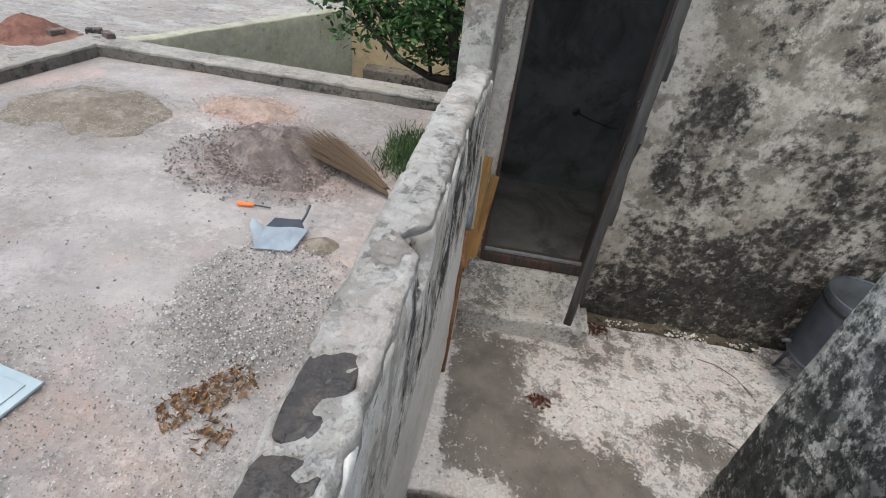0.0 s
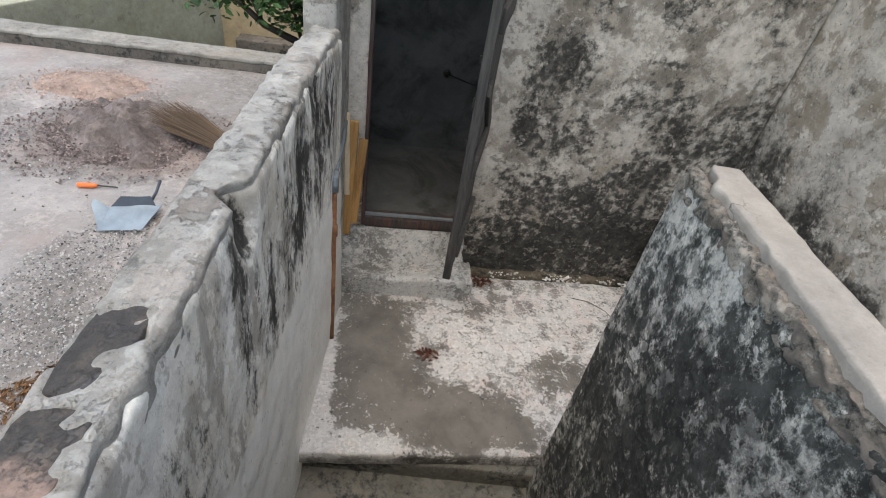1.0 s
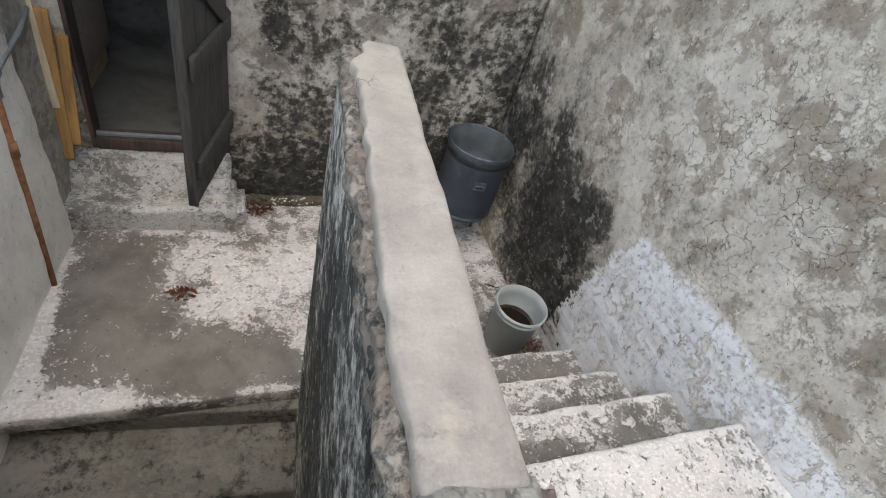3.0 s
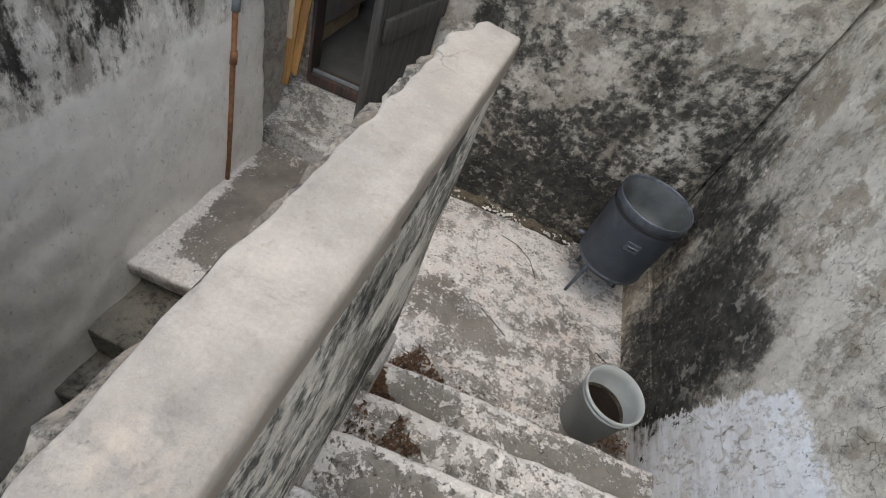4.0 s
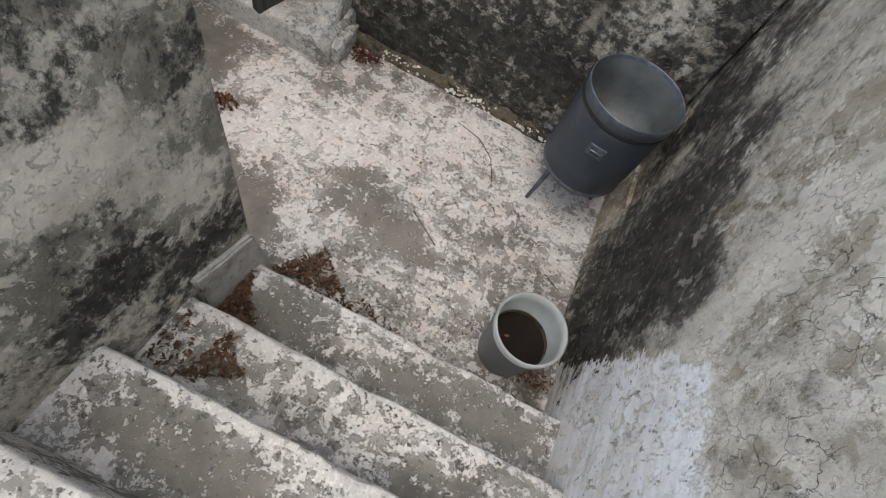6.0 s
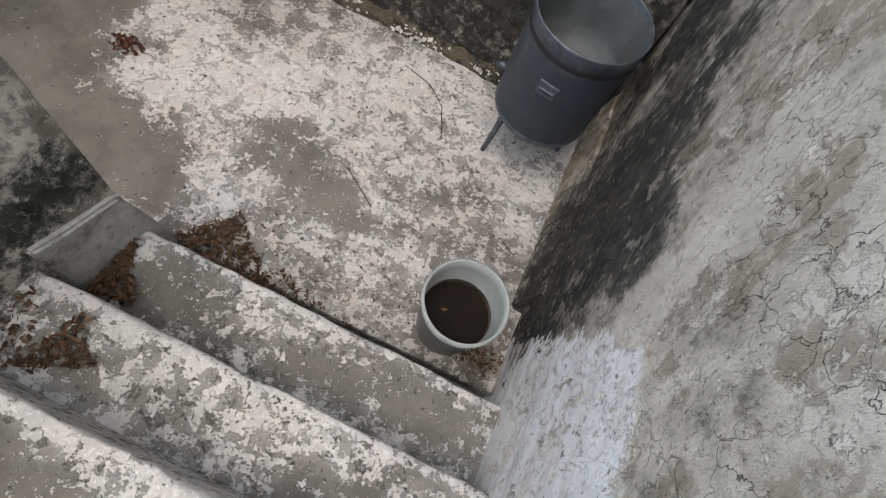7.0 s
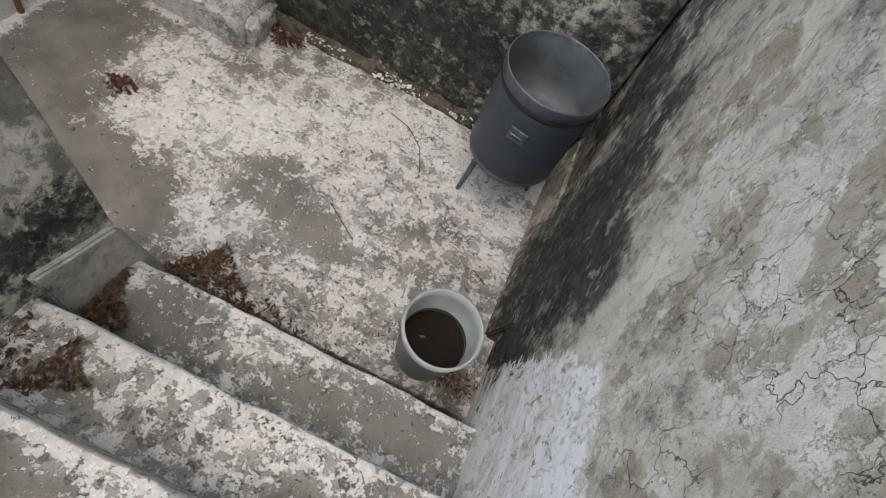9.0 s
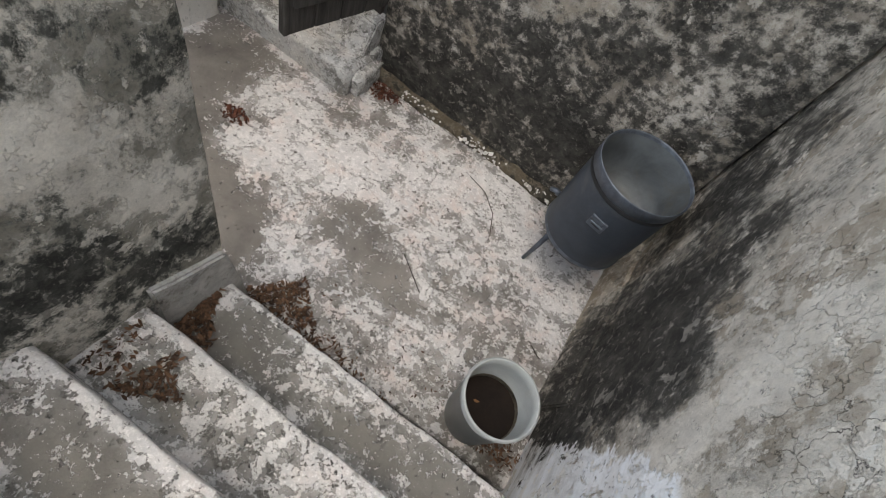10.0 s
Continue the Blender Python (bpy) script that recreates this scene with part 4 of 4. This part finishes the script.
pipe = holder("water_pipe", (0, 0, 0), "rusted water pipe standing against the stair well wall", "pipe")
obj("riser", mesh_of("riser", *tube([(0.468, 1.842, 0.0), (0.470, 1.87, 0.25), (0.469, 1.90, 0.5), (0.468, 1.925, 0.69)], 0.0095, 12), M_rust), pipe)
obj("coupling", mesh_of("coupling", *tube([(0.4695, 1.899, 0.49), (0.469, 1.905, 0.535)], 0.0135, 12), M_rust), pipe, "rusty threaded coupling")
obj("elbow", mesh_of("elbow", *tube([(0.468, 1.922, 0.665), (0.468, 1.927, 0.70), (0.468, 1.945, 0.715), (0.468, 1.965, 0.716)], 0.0145, 12), M_bluepipe), pipe, "grey pipe elbow with a pale nut")
obj("nut", mesh_of("nut", *tube([(0.468, 1.93, 0.708), (0.450, 1.928, 0.722)], 0.011, 6), M_steel), pipe, "pale metal nut")
obj("branch", mesh_of("branch", *tube([(0.468, 1.95, 0.716), (0.470, 2.06, 0.725), (0.475, 2.18, 0.735), (0.470, 2.31, 0.76)], 0.0085, 12), M_bluepipe), pipe, "grey-blue pipe running towards the door")

# ---- zinc oven drum ----
drum = holder("metal_drum", (2.024, 2.102, 0.0), "dull blue-grey zinc drum standing on bent legs in the corner", "drum")
R = 0.140


def up(profile):
    return lathe([(r_, z_ + 0.012) for r_, z_ in profile], 64)


obj("body", mesh_of("body", *up([(0.0, 0.150), (R * 0.55, 0.150), (R * 0.80, 0.157), (R * 0.94, 0.172), (R * 0.985, 0.20), (R, 0.30), (R, 0.455), (R * 1.005, 0.462), (R * 0.97, 0.466), (R * 0.97, 0.476)]), M_zinc), drum)
# Raised black ring that stands in for the shaded gap below the collar.
obj("groove", mesh_of("groove", *up([(R * 0.99, 0.459), (R * 1.016, 0.462), (R * 1.016, 0.478), (R * 0.99, 0.481)]), M_black), drum, "black ring in place of the shaded gap under the rim")
obj("collar", mesh_of("collar", *up([(R * 0.955, 0.475), (R * 1.02, 0.477), (R * 1.025, 0.505), (R * 1.028, 0.513), (R * 1.018, 0.518), (R * 1.0, 0.514), (R * 0.985, 0.50)]), M_zinc_edge), drum, "folded zinc rim")
obj("lining", mesh_of("lining", *up([(R * 0.985, 0.505), (R * 0.93, 0.47), (R * 0.90, 0.40), (R * 0.88, 0.33), (R * 0.6, 0.325), (0.0, 0.325)]), M_zinc_in), drum, "dusty zinc lining")
obj("bottom_seam", mesh_of("bottom_seam", *up([(R * 0.96, 0.182), (R * 1.0, 0.185), (R * 1.005, 0.192), (R * 0.985, 0.198)]), M_zinc_edge), drum, "folded bottom seam")
for a in (222, 20, 118):
    c, s_ = math.cos(radians(a)), math.sin(radians(a))
    obj("leg", mesh_of("leg", *tube([(R * 0.80 * c, R * 0.80 * s_, 0.20), (R * 0.86 * c, R * 0.86 * s_, 0.09), (R * 0.93 * c, R * 0.93 * s_, 0.003)], [0.010, 0.0085, 0.007], 8), M_zinc_edge), drum, "splayed metal leg")
plate = obj("plate", mesh_of("plate", *rough_box((-0.026, -0.004, -0.021), (0.026, 0.004, 0.021), None, 0.01, 0.003, 0.5, 0.0005), M_zinc_edge), drum, "small riveted plate",
            m=Matrix.Translation((R * math.cos(radians(262)), R * math.sin(radians(262)), 0.395)) @ pose(0, 0, 0, 0, 0, -8))
obj("bracket", mesh_of("bracket", *tube([(-0.02, -0.004, 0.008), (-0.019, -0.014, 0.008), (0.019, -0.014, 0.008), (0.02, -0.004, 0.008)], 0.0035, 6), M_zinc_edge), plate, "bent wire bracket")
obj("slot", mesh_of("slot", *rough_box((-0.014, -0.0056, -0.009), (0.014, -0.0035, -0.003), None, 0.01, 0.001, 0.2, 0.0), M_black), plate, "dark slot")
obj("spout", mesh_of("spout", *tube([(-R * 0.98, 0.03, 0.235), (-R * 1.1, 0.035, 0.235), (-R * 1.2, 0.038, 0.225)], [0.010, 0.009, 0.008], 8), M_zinc_edge), drum, "pale metal lug")

# ---- pail of stagnant water ----
pail = holder("plastic_pail", (2.053, 1.447, 0.0), "pale grey plastic pail half full of dark water by the step", "pail")
obj("wall", mesh_of("wall", *lathe([(0.0, 0.002), (0.076, 0.002), (0.080, 0.006), (0.098, 0.205), (0.1005, 0.206), (0.1005, 0.216), (0.0985, 0.217), (0.099, 0.226), (0.1025, 0.227), (0.1025, 0.238), (0.100, 0.241), (0.0965, 0.240), (0.095, 0.20), (0.078, 0.01), (0.0, 0.008)], 64), M_pail), pail)
obj("water", mesh_of("water", *lathe([(0.0, 0.115), (0.0872, 0.115)], 48), M_sludge), pail, "dark stagnant water")
obj("tide_ring", mesh_of("tide_ring", *lathe([(0.0869, 0.1155), (0.0874, 0.121), (0.0884, 0.133)], 48), M_gunk), pail, "brown tide mark above the water")
obj("rim_bead", mesh_of("rim_bead", *lathe([(0.1005, 0.228), (0.1045, 0.231), (0.1045, 0.236), (0.1005, 0.239)], 64), M_pail), pail)
v, f = curled_leaf()
obj("floating_leaf", mesh_of("floating_leaf", [Vector(p) * 0.010 for p in v], f, M_yellow_dead, False), pail, "small pale floating leaf", m=Matrix.Translation((-0.03, 0.0, 0.118)) @ pose(0, 0, 0, 0, 0, 20))

# ---- dead leaves ----
def heap(cx, cy, z, rx, ry, power=1.0):
    return (lambda dx, dy: (cx + rx * dx, cy + ry * dy, z)), (lambda dx, dy: None if dx * dx + dy * dy > 1 else (1 - dx * dx - dy * dy) ** power)


pl, ins = heap(0.862, 1.775, 0.0, 0.055, 0.035)
litter("leaf_litter", "clump of reddish dead leaves on the landing", pl, ins, 90, M_red_dead, (0.006, 0.013))
pl, ins = heap(1.135, 2.25, 0.0, 0.075, 0.045)
litter("leaf_litter", "reddish dead leaves swept against the doorstep", pl, ins, 150, M_red_dead, (0.006, 0.013))


def corner_drift(a, b, c, z):
    """Leaves drifted into the three-cornered space a, b, c, thinning out towards c."""
    def place(dx, dy):
        p, q = (dx + 1) / 2, (dy + 1) / 2
        if p + q > 1:
            p, q = 1 - p, 1 - q
        q = q ** 1.25
        return (a[0] + (b[0] - a[0]) * p + (c[0] - a[0]) * q + random.gauss(0, 0.005), a[1] + (b[1] - a[1]) * p + (c[1] - a[1]) * q + abs(random.gauss(0, 0.004)), z)
    return place, lambda dx, dy: 0.7


litter("leaf_litter", "brown dead leaves blown against the first step", *corner_drift((1.30, 1.298), (1.44, 1.470), (1.66, 1.305), 0.0), 620, M_dead, (0.005, 0.012), 0.03)
litter("leaf_litter", "a thin trail of dead leaves along the first step", *corner_drift((1.52, 1.300), (1.60, 1.385), (1.86, 1.33), 0.0), 110, M_dead, (0.004, 0.010), 0.01)
litter("leaf_litter", "brown dead leaves in the corner of a step", *corner_drift((1.325, 1.112), (1.335, 1.262), (1.425, 1.125), 0.158), 330, M_dead, (0.005, 0.012), 0.025)
litter("leaf_litter", "brown dead leaves on the second step", *corner_drift((1.39, 0.945), (1.43, 1.075), (1.51, 1.00), 0.306), 190, M_dead, (0.004, 0.011), 0.012)
litter("leaf_litter", "a few leaf crumbs beside the low wall on the second step", *corner_drift((1.31, 0.945), (1.32, 1.09), (1.46, 0.96), 0.306), 90, M_dead, (0.004, 0.010), 0.008)
pl, ins = heap(2.17, 1.41, 0.0, 0.09, 0.045)
litter("leaf_litter", "dark dead leaves round the foot of the pail", pl, ins, 150, M_dead, (0.004, 0.010))
pl, ins = heap(1.75, 1.45, 0.0, 0.40, 0.10)
litter("leaf_litter", "scattered crumbs of dead leaf on the landing", pl, ins, 60, M_dead, (0.003, 0.007), 0.004)
pl, ins = heap(-0.030, 1.105, 0.65, 0.10, 0.11)
litter("leaf_litter", "yellowish dead leaves on the roof terrace", pl, (lambda dx, dy: None if abs(dy - 0.9 * dx) > 0.55 or dx * dx + dy * dy > 1 else 0.6), 300, M_yellow_dead, (0.005, 0.0115))
pl, ins = heap(0.02, 1.02, 0.65, 0.05, 0.05)
litter("leaf_litter", "a few curled brown leaves beside the parapet", pl, ins, 60, M_yellow_dead, (0.006, 0.012))
for pts in ([(1.60, 2.17, 0.004), (1.68, 2.15, 0.006), (1.75, 2.09, 0.005), (1.79, 2.0, 0.004)], [(1.60, 1.74, 0.004), (1.66, 1.70, 0.005), (1.72, 1.66, 0.003)], [(2.09, 1.76, 0.004), (2.13, 1.735, 0.006), (2.15, 1.73, 0.004)]):
    tagged(new("twig", mesh_of("twig", *tube(pts, 0.0013, 6), M_bark)), "thin dry twig lying on the landing", "twig", "twigs on the landing")

litter("plaster_crumbs", "white crumbs of limewash fallen along the foot of the wall", (lambda dx, dy: (1.50 + 0.42 * dx, 2.288 + 0.022 * dy, 0.016)), (lambda dx, dy: 0.5 + 0.4 * math.sin(9 * dx) if math.sin(9 * dx) > -0.6 else None), 110, M_limecrumbs, (0.003, 0.010), 0.014, chip, "plaster crumbs")
litter("plaster_crumbs", "loose flakes of limewash round the foot of the house wall", (lambda dx, dy: (2.165 + 0.03 * dx, 1.85 + 0.38 * dy, 0.002)), (lambda dx, dy: 0.4), 60, M_limecrumbs, (0.002, 0.006), 0.004, chip, "plaster crumbs")

# ---- roof terrace things ----
def mound(name, label, cx, cy, z, rx, ry, h, mat, rough=0.02, turn=0.0, freq=9.0):
    """A low heap with an uneven outline."""
    verts, faces, nr, na = [(0, 0, h)], [], 16, 56
    for i in range(1, nr + 1):
        for j in range(na):
            a = 2 * math.pi * j / na
            k = i / nr * (1 + 0.22 * noise.noise((math.cos(a) * 1.3 + cx, math.sin(a) * 1.3 + cy, 0)))
            p = Vector((rx * k * math.cos(a), ry * k * math.sin(a), h * (math.cos(math.pi * i / nr) + 1) / 2))
            if i < nr:
                p.z = max(0.002, p.z + rough * noise.noise(Vector((p.x + cx, p.y + cy, 0)) * freq) + rough * 0.5 * noise.noise(Vector((p.x + cx, p.y + cy, 3)) * freq * 4))
            else:
                p.z = -0.01
            verts.append(p)
    for j in range(na):
        faces.append((0, 1 + j, 1 + (j + 1) % na))
    for i in range(nr - 1):
        for j in range(na):
            a, b = 1 + i * na + j, 1 + i * na + (j + 1) % na
            faces.append((a, a + na, b + na, b))
    return obj(name, mesh_of(name, verts, faces, mat), None, label, "heap", "heaps on the roofs", m=Matrix.Translation((cx, cy, z)) @ pose(0, 0, 0, 0, 0, turn))


mound("sand_mound", "low heap of greyish sand on the roof terrace", -1.24, 2.36, 0.648, 0.36, 0.27, 0.045, M_sand, 0.022)
mound("dust_mound", "flat heap of pinkish brick dust on the roof terrace", -0.64, 2.63, 0.648, 0.22, 0.15, 0.036, M_reddust, 0.022)
mound("debris_mound", "spread heap of brown rubble and dust on the roof terrace", -0.33, 2.25, 0.648, 0.30, 0.27, 0.075, M_rubble, 0.045, 0, 12)
mound("soil_mound", "heap of red soil on the neighbouring roof", -2.56, 3.56, 0.49, 0.30, 0.27, 0.13, M_redsoil, 0.02)
pl, ins = heap(-0.33, 2.19, 0.652, 0.42, 0.34, 2.0)
litter("rubble_chips", "loose chips spilling round the rubble heap", pl, ins, 4200, M_brownchips, (0.0018, 0.0065), 0.02, chip, "rubble")
pl, ins = heap(-1.22, 2.34, 0.652, 0.47, 0.36, 0.4)
litter("sand_grains", "loose sand spread round the sand heap", pl, ins, 2400, M_sandgrain, (0.0014, 0.004), 0.03, chip, "sand")
pl, ins = heap(-0.62, 2.60, 0.652, 0.30, 0.20, 0.5)
litter("brick_dust", "loose pink crumbs round the brick dust heap", pl, ins, 700, M_crumbs, (0.002, 0.006), 0.02, chip, "brick crumbs")
pl, ins = heap(-0.05, 1.42, 0.652, 0.24, 0.30, 0.5)
litter("stone_chips", "pale stone chips strewn over the roof terrace", pl, ins, 4200, M_gravel, (0.0016, 0.0042), 0.006, chip, "stone chips")
pl, ins = heap(-0.35, 0.95, 0.652, 0.55, 0.40, 0.4)
litter("stone_chips", "sparse stone chips on the roof terrace", pl, ins, 8000, M_chips, (0.0010, 0.0032), 0.004, chip, "stone chips")
pl, ins = heap(-0.6, 1.5, 0.652, 0.7, 0.7, 0.4)
litter("stone_chips", "scattered grit on the roof terrace", pl, ins, 260, M_chips, (0.002, 0.006), 0.004, chip, "stone chips")

# broom of long straw
broom = holder("straw_broom", (0, 0, 0), "brown straw broom lying beside the parapet", "broom")
tail, head_ = Vector((0.175, 2.045, 0.668)), Vector((-0.205, 2.30, 0.70))
axis_d = (head_ - tail).normalized()
side_d = axis_d.cross(Vector((0, 0, 1))).normalized()
verts, faces = [], []
for k in range(420):
    a, rr = random.uniform(0, 6.28), math.sqrt(random.random())
    root = tail + side_d * (0.012 * rr * math.cos(a)) + Vector((0, 0, 0.010 * rr * math.sin(a)))
    spread = 0.088 * rr
    tip = tail + axis_d * random.uniform(0.34, 0.50) + side_d * (spread * math.cos(a) + random.gauss(0, 0.006)) + Vector((0, 0, 0.02 + 0.30 * spread * math.sin(a)))
    tip.z = max(tip.z, 0.655)
    mid_ = root.lerp(tip, 0.5) + Vector((0, 0, 0.006))
    v, f = tube([root, mid_, tip], [0.0014, 0.0012, 0.0006], 3)
    base = len(verts)
    verts += v
    faces += [[base + i for i in q] for q in f]
obj("bristles", mesh_of("bristles", verts, faces, M_straw, False), broom)
obj("binding", mesh_of("binding", *tube([tail + axis_d * 0.025, tail + axis_d * 0.05], 0.0155, 14), M_black), broom, "dark string binding")
obj("butt", mesh_of("butt", *tube([tail - axis_d * 0.02, tail + axis_d * 0.025], [0.013, 0.0135], 14), M_reddust), broom, "pale wrapped butt end")

# dustpan
pan = holder("dustpan", Matrix.Translation((-0.105, 1.69, 0.652)) @ pose(0, 0, 0, 3, -4, 12), "bent steel dustpan lying on the roof terrace", "dustpan")
def bent_sheet(corners, mat, name, parent, label="", bend=0.012, n=10, seed=0.0):
    """A thin crumpled sheet between four corners."""
    a, b, c, d = [Vector(p) for p in corners]
    top, faces = [], []
    for i in range(n + 1):
        for j in range(n + 1):
            p = a.lerp(b, i / n).lerp(d.lerp(c, i / n), j / n)
            p.z += bend * noise.noise(Vector((p.x * 18 + seed, p.y * 18, seed))) + 0.004
            top.append(p)
    verts = top + [p - Vector((0, 0, 0.0015)) for p in top]
    m = (n + 1) ** 2
    for i in range(n):
        for j in range(n):
            q = (i * (n + 1) + j, (i + 1) * (n + 1) + j, (i + 1) * (n + 1) + j + 1, i * (n + 1) + j + 1)
            faces += [q, tuple(k + m for k in q[::-1])]
    rim = [i * (n + 1) for i in range(n + 1)] + [n * (n + 1) + j for j in range(1, n + 1)] + [i * (n + 1) + n for i in range(n - 1, -1, -1)] + [j for j in range(n - 1, 0, -1)]
    for k, x in enumerate(rim):
        y = rim[(k + 1) % len(rim)]
        faces.append((x, y, y + m, x + m))
    return obj(name, mesh_of(name, verts, faces, mat, False), parent, label)


bent_sheet([(-0.070, -0.055, 0.012), (0.045, -0.062, 0.004), (0.085, 0.045, 0.010), (-0.055, 0.050, 0.016)], M_steel, "tray", pan, "", 0.004)
bent_sheet([(-0.055, 0.046, 0.012), (0.070, 0.044, 0.008), (0.060, 0.060, 0.034), (-0.020, 0.062, 0.040)], M_zinc, "back_lip", pan, "dark raised back edge", 0.003, 8, 3.0)
bent_sheet([(-0.098, 0.050, 0.030), (-0.066, -0.050, 0.012), (-0.050, 0.040, 0.016), (-0.090, 0.066, 0.036)], M_steel, "side_lip", pan, "bent side flap", 0.005, 8, 7.0)
obj("handle", mesh_of("handle", *tube([(0.05, 0.055, 0.012), (0.072, 0.085, 0.035), (0.084, 0.115, 0.055)], [0.005, 0.004, 0.005], 8), M_zinc), pan)
mound("ash_mound", "small heap of pale dust beside the dustpan", 0.02, 1.70, 0.648, 0.06, 0.05, 0.022, M_sand, 0.008)

tool = holder("screwdriver", Matrix.Translation((-0.32, 1.846, 0.657)) @ pose(0, 0, 0, 0, 0, 5), "screwdriver with an orange handle on the roof terrace", "screwdriver")
obj("handle", mesh_of("handle", *tube([(0, 0, 0), (0.004, 0, 0), (0.045, 0, 0), (0.052, 0, 0), (0.058, 0, 0)], [0.005, 0.0085, 0.008, 0.006, 0.004], 10), M_orange), tool, "bright orange plastic handle")
obj("blade", mesh_of("blade", *tube([(0.056, 0, 0), (0.108, 0, -0.003), (0.116, 0, -0.004)], [0.0025, 0.0025, 0.001], 8), M_iron), tool, "thin steel blade")

panel = holder("metal_sheet", Matrix.Translation((-0.369, 1.059, 0.652)) @ pose(0, 0, 0, 0, 0, 170), "pale blue-grey sheet metal lying on the roof terrace", "metal sheet")
panel.matrix_basis = Matrix.Translation((-0.369, 1.059, 0.652)) @ pose(0, 0, 0, 0, 0, math.degrees(math.atan2(1.082 - 1.059, -0.488 + 0.369)))
block("base_sheet", (0.0, 0.0, 0.004), (0.40, 0.32, 0.012), M_panel, panel, None, step=0.05, r=0.003, amp=0.001)
block("raised_field", (0.022, 0.022, 0.011), (0.378, 0.298, 0.0155), M_panel, panel, None, step=0.05, r=0.003, amp=0.001)

# grass growing at the foot of the parapet
spots = [((0.17 + random.gauss(0, 0.055), 2.44 + random.gauss(0, 0.11), 0.646), Euler((random.gauss(0, 0.5), random.gauss(0, 0.5), random.uniform(0, 6.3))).to_quaternion(), random.uniform(0.025, 0.062)) for _ in range(2200)]
tagged(new("grass_tuft", scatter_mesh("grass_tuft", spots, M_grass, lambda: ([(-0.035, 0, 0), (0.035, 0, 0), (0.03, 0.10, 0.6), (-0.03, 0.10, 0.6), (0, 0.3, 1.0)], [(0, 1, 2, 3), (3, 2, 4)]))), "tuft of green grass growing beside the parapet", "grass", "", "stuff")

# loose bricks on the roof corner
for k, (x, y, z, a) in enumerate([(-1.80, 3.20, 0.70, 20), (-1.66, 3.13, 0.712, -35), (-1.90, 3.05, 0.712, 70)]):
    block("loose_brick", (-0.04, -0.022, 0.0), (0.04, 0.022, 0.03), M_brick, None, Matrix.Translation((x, y, z)) @ pose(0, 0, 0, 0, 0, a), "broken brick lying on the roof corner", "brick", "", "loose bricks", step=0.03, r=0.008, amp=0.004)

# ---- tree ----
tree = holder("tree", (0.32, 3.95, -3.2), "leafy green tree between the houses", "tree")
to = Vector((0.32, 3.95, -3.2))
limbs = [([(0.32, 3.95, -3.2), (0.30, 3.93, -1.4), (0.27, 3.88, 0.1), (0.22, 3.84, 0.54)], [0.10, 0.085, 0.06, 0.05]),
         ([(0.22, 3.84, 0.54), (0.06, 3.80, 0.555), (-0.17, 3.80, 0.645), (-0.40, 3.82, 0.83), (-0.62, 3.95, 1.10), (-0.8, 4.1, 1.4)], [0.035, 0.024, 0.020, 0.016, 0.011, 0.006]),
         ([(0.22, 3.84, 0.54), (0.16, 3.9, 0.85), (0.05, 4.0, 1.25), (-0.1, 4.1, 1.7)], [0.04, 0.032, 0.022, 0.01]),
         ([(0.16, 3.9, 0.85), (-0.1, 3.95, 1.05), (-0.35, 4.05, 1.35)], [0.022, 0.016, 0.008]),
         ([(-0.17, 3.80, 0.645), (-0.22, 3.72, 0.82), (-0.35, 3.66, 1.0)], [0.012, 0.009, 0.005]),
         ([(0.06, 3.80, 0.555), (0.04, 3.7, 0.75), (-0.05, 3.62, 0.98)], [0.014, 0.010, 0.005])]
verts, faces = [], []
for pts, rads in limbs:
    v, f = tube([Vector(p) - to for p in pts], rads, 9)
    base = len(verts)
    verts += v
    faces += [[base + i for i in q] for q in f]
obj("trunk", mesh_of("trunk", verts, faces, M_bark), tree, "dark trunk with thin branches")
spots = []
for _ in range(190):
    u = random.random()
    c = Vector((-0.75 + 1.25 * u, 3.62 + 0.75 * random.random(), 0.0))
    low = 0.90 - 0.42 * u if u < 0.85 else 0.60
    c.z = low + random.random() ** 1.3 * 0.95
    for _ in range(40):
        p = c + Vector((random.gauss(0, 0.075), random.gauss(0, 0.075), random.gauss(0, 0.045)))
        spots.append((p - to, Euler((random.gauss(0.3, 0.5), random.gauss(0, 0.5), random.uniform(0, 6.3))).to_quaternion(), random.uniform(0.020, 0.036)))
obj("crown", scatter_mesh("crown", spots, M_leaf, lambda: ([(-1, 0, 0), (-0.3, -0.42, 0.12), (0.45, -0.36, 0.08), (1.1, 0, -0.15), (0.45, 0.36, 0.08), (-0.3, 0.42, 0.12), (-0.3, 0, 0), (0.45, 0, -0.03)],
                                                      [(0, 1, 6), (1, 2, 7, 6), (2, 3, 7), (0, 6, 5), (6, 7, 4, 5), (7, 3, 4)])), tree, "dense green foliage")

# ---- from units of the plan to metres ----
for me in bpy.data.meshes:
    me.transform(Matrix.Scale(PLAN, 4))
for ob in bpy.data.objects:
    if ob.type in ("MESH", "EMPTY"):
        ob.location = ob.location * PLAN
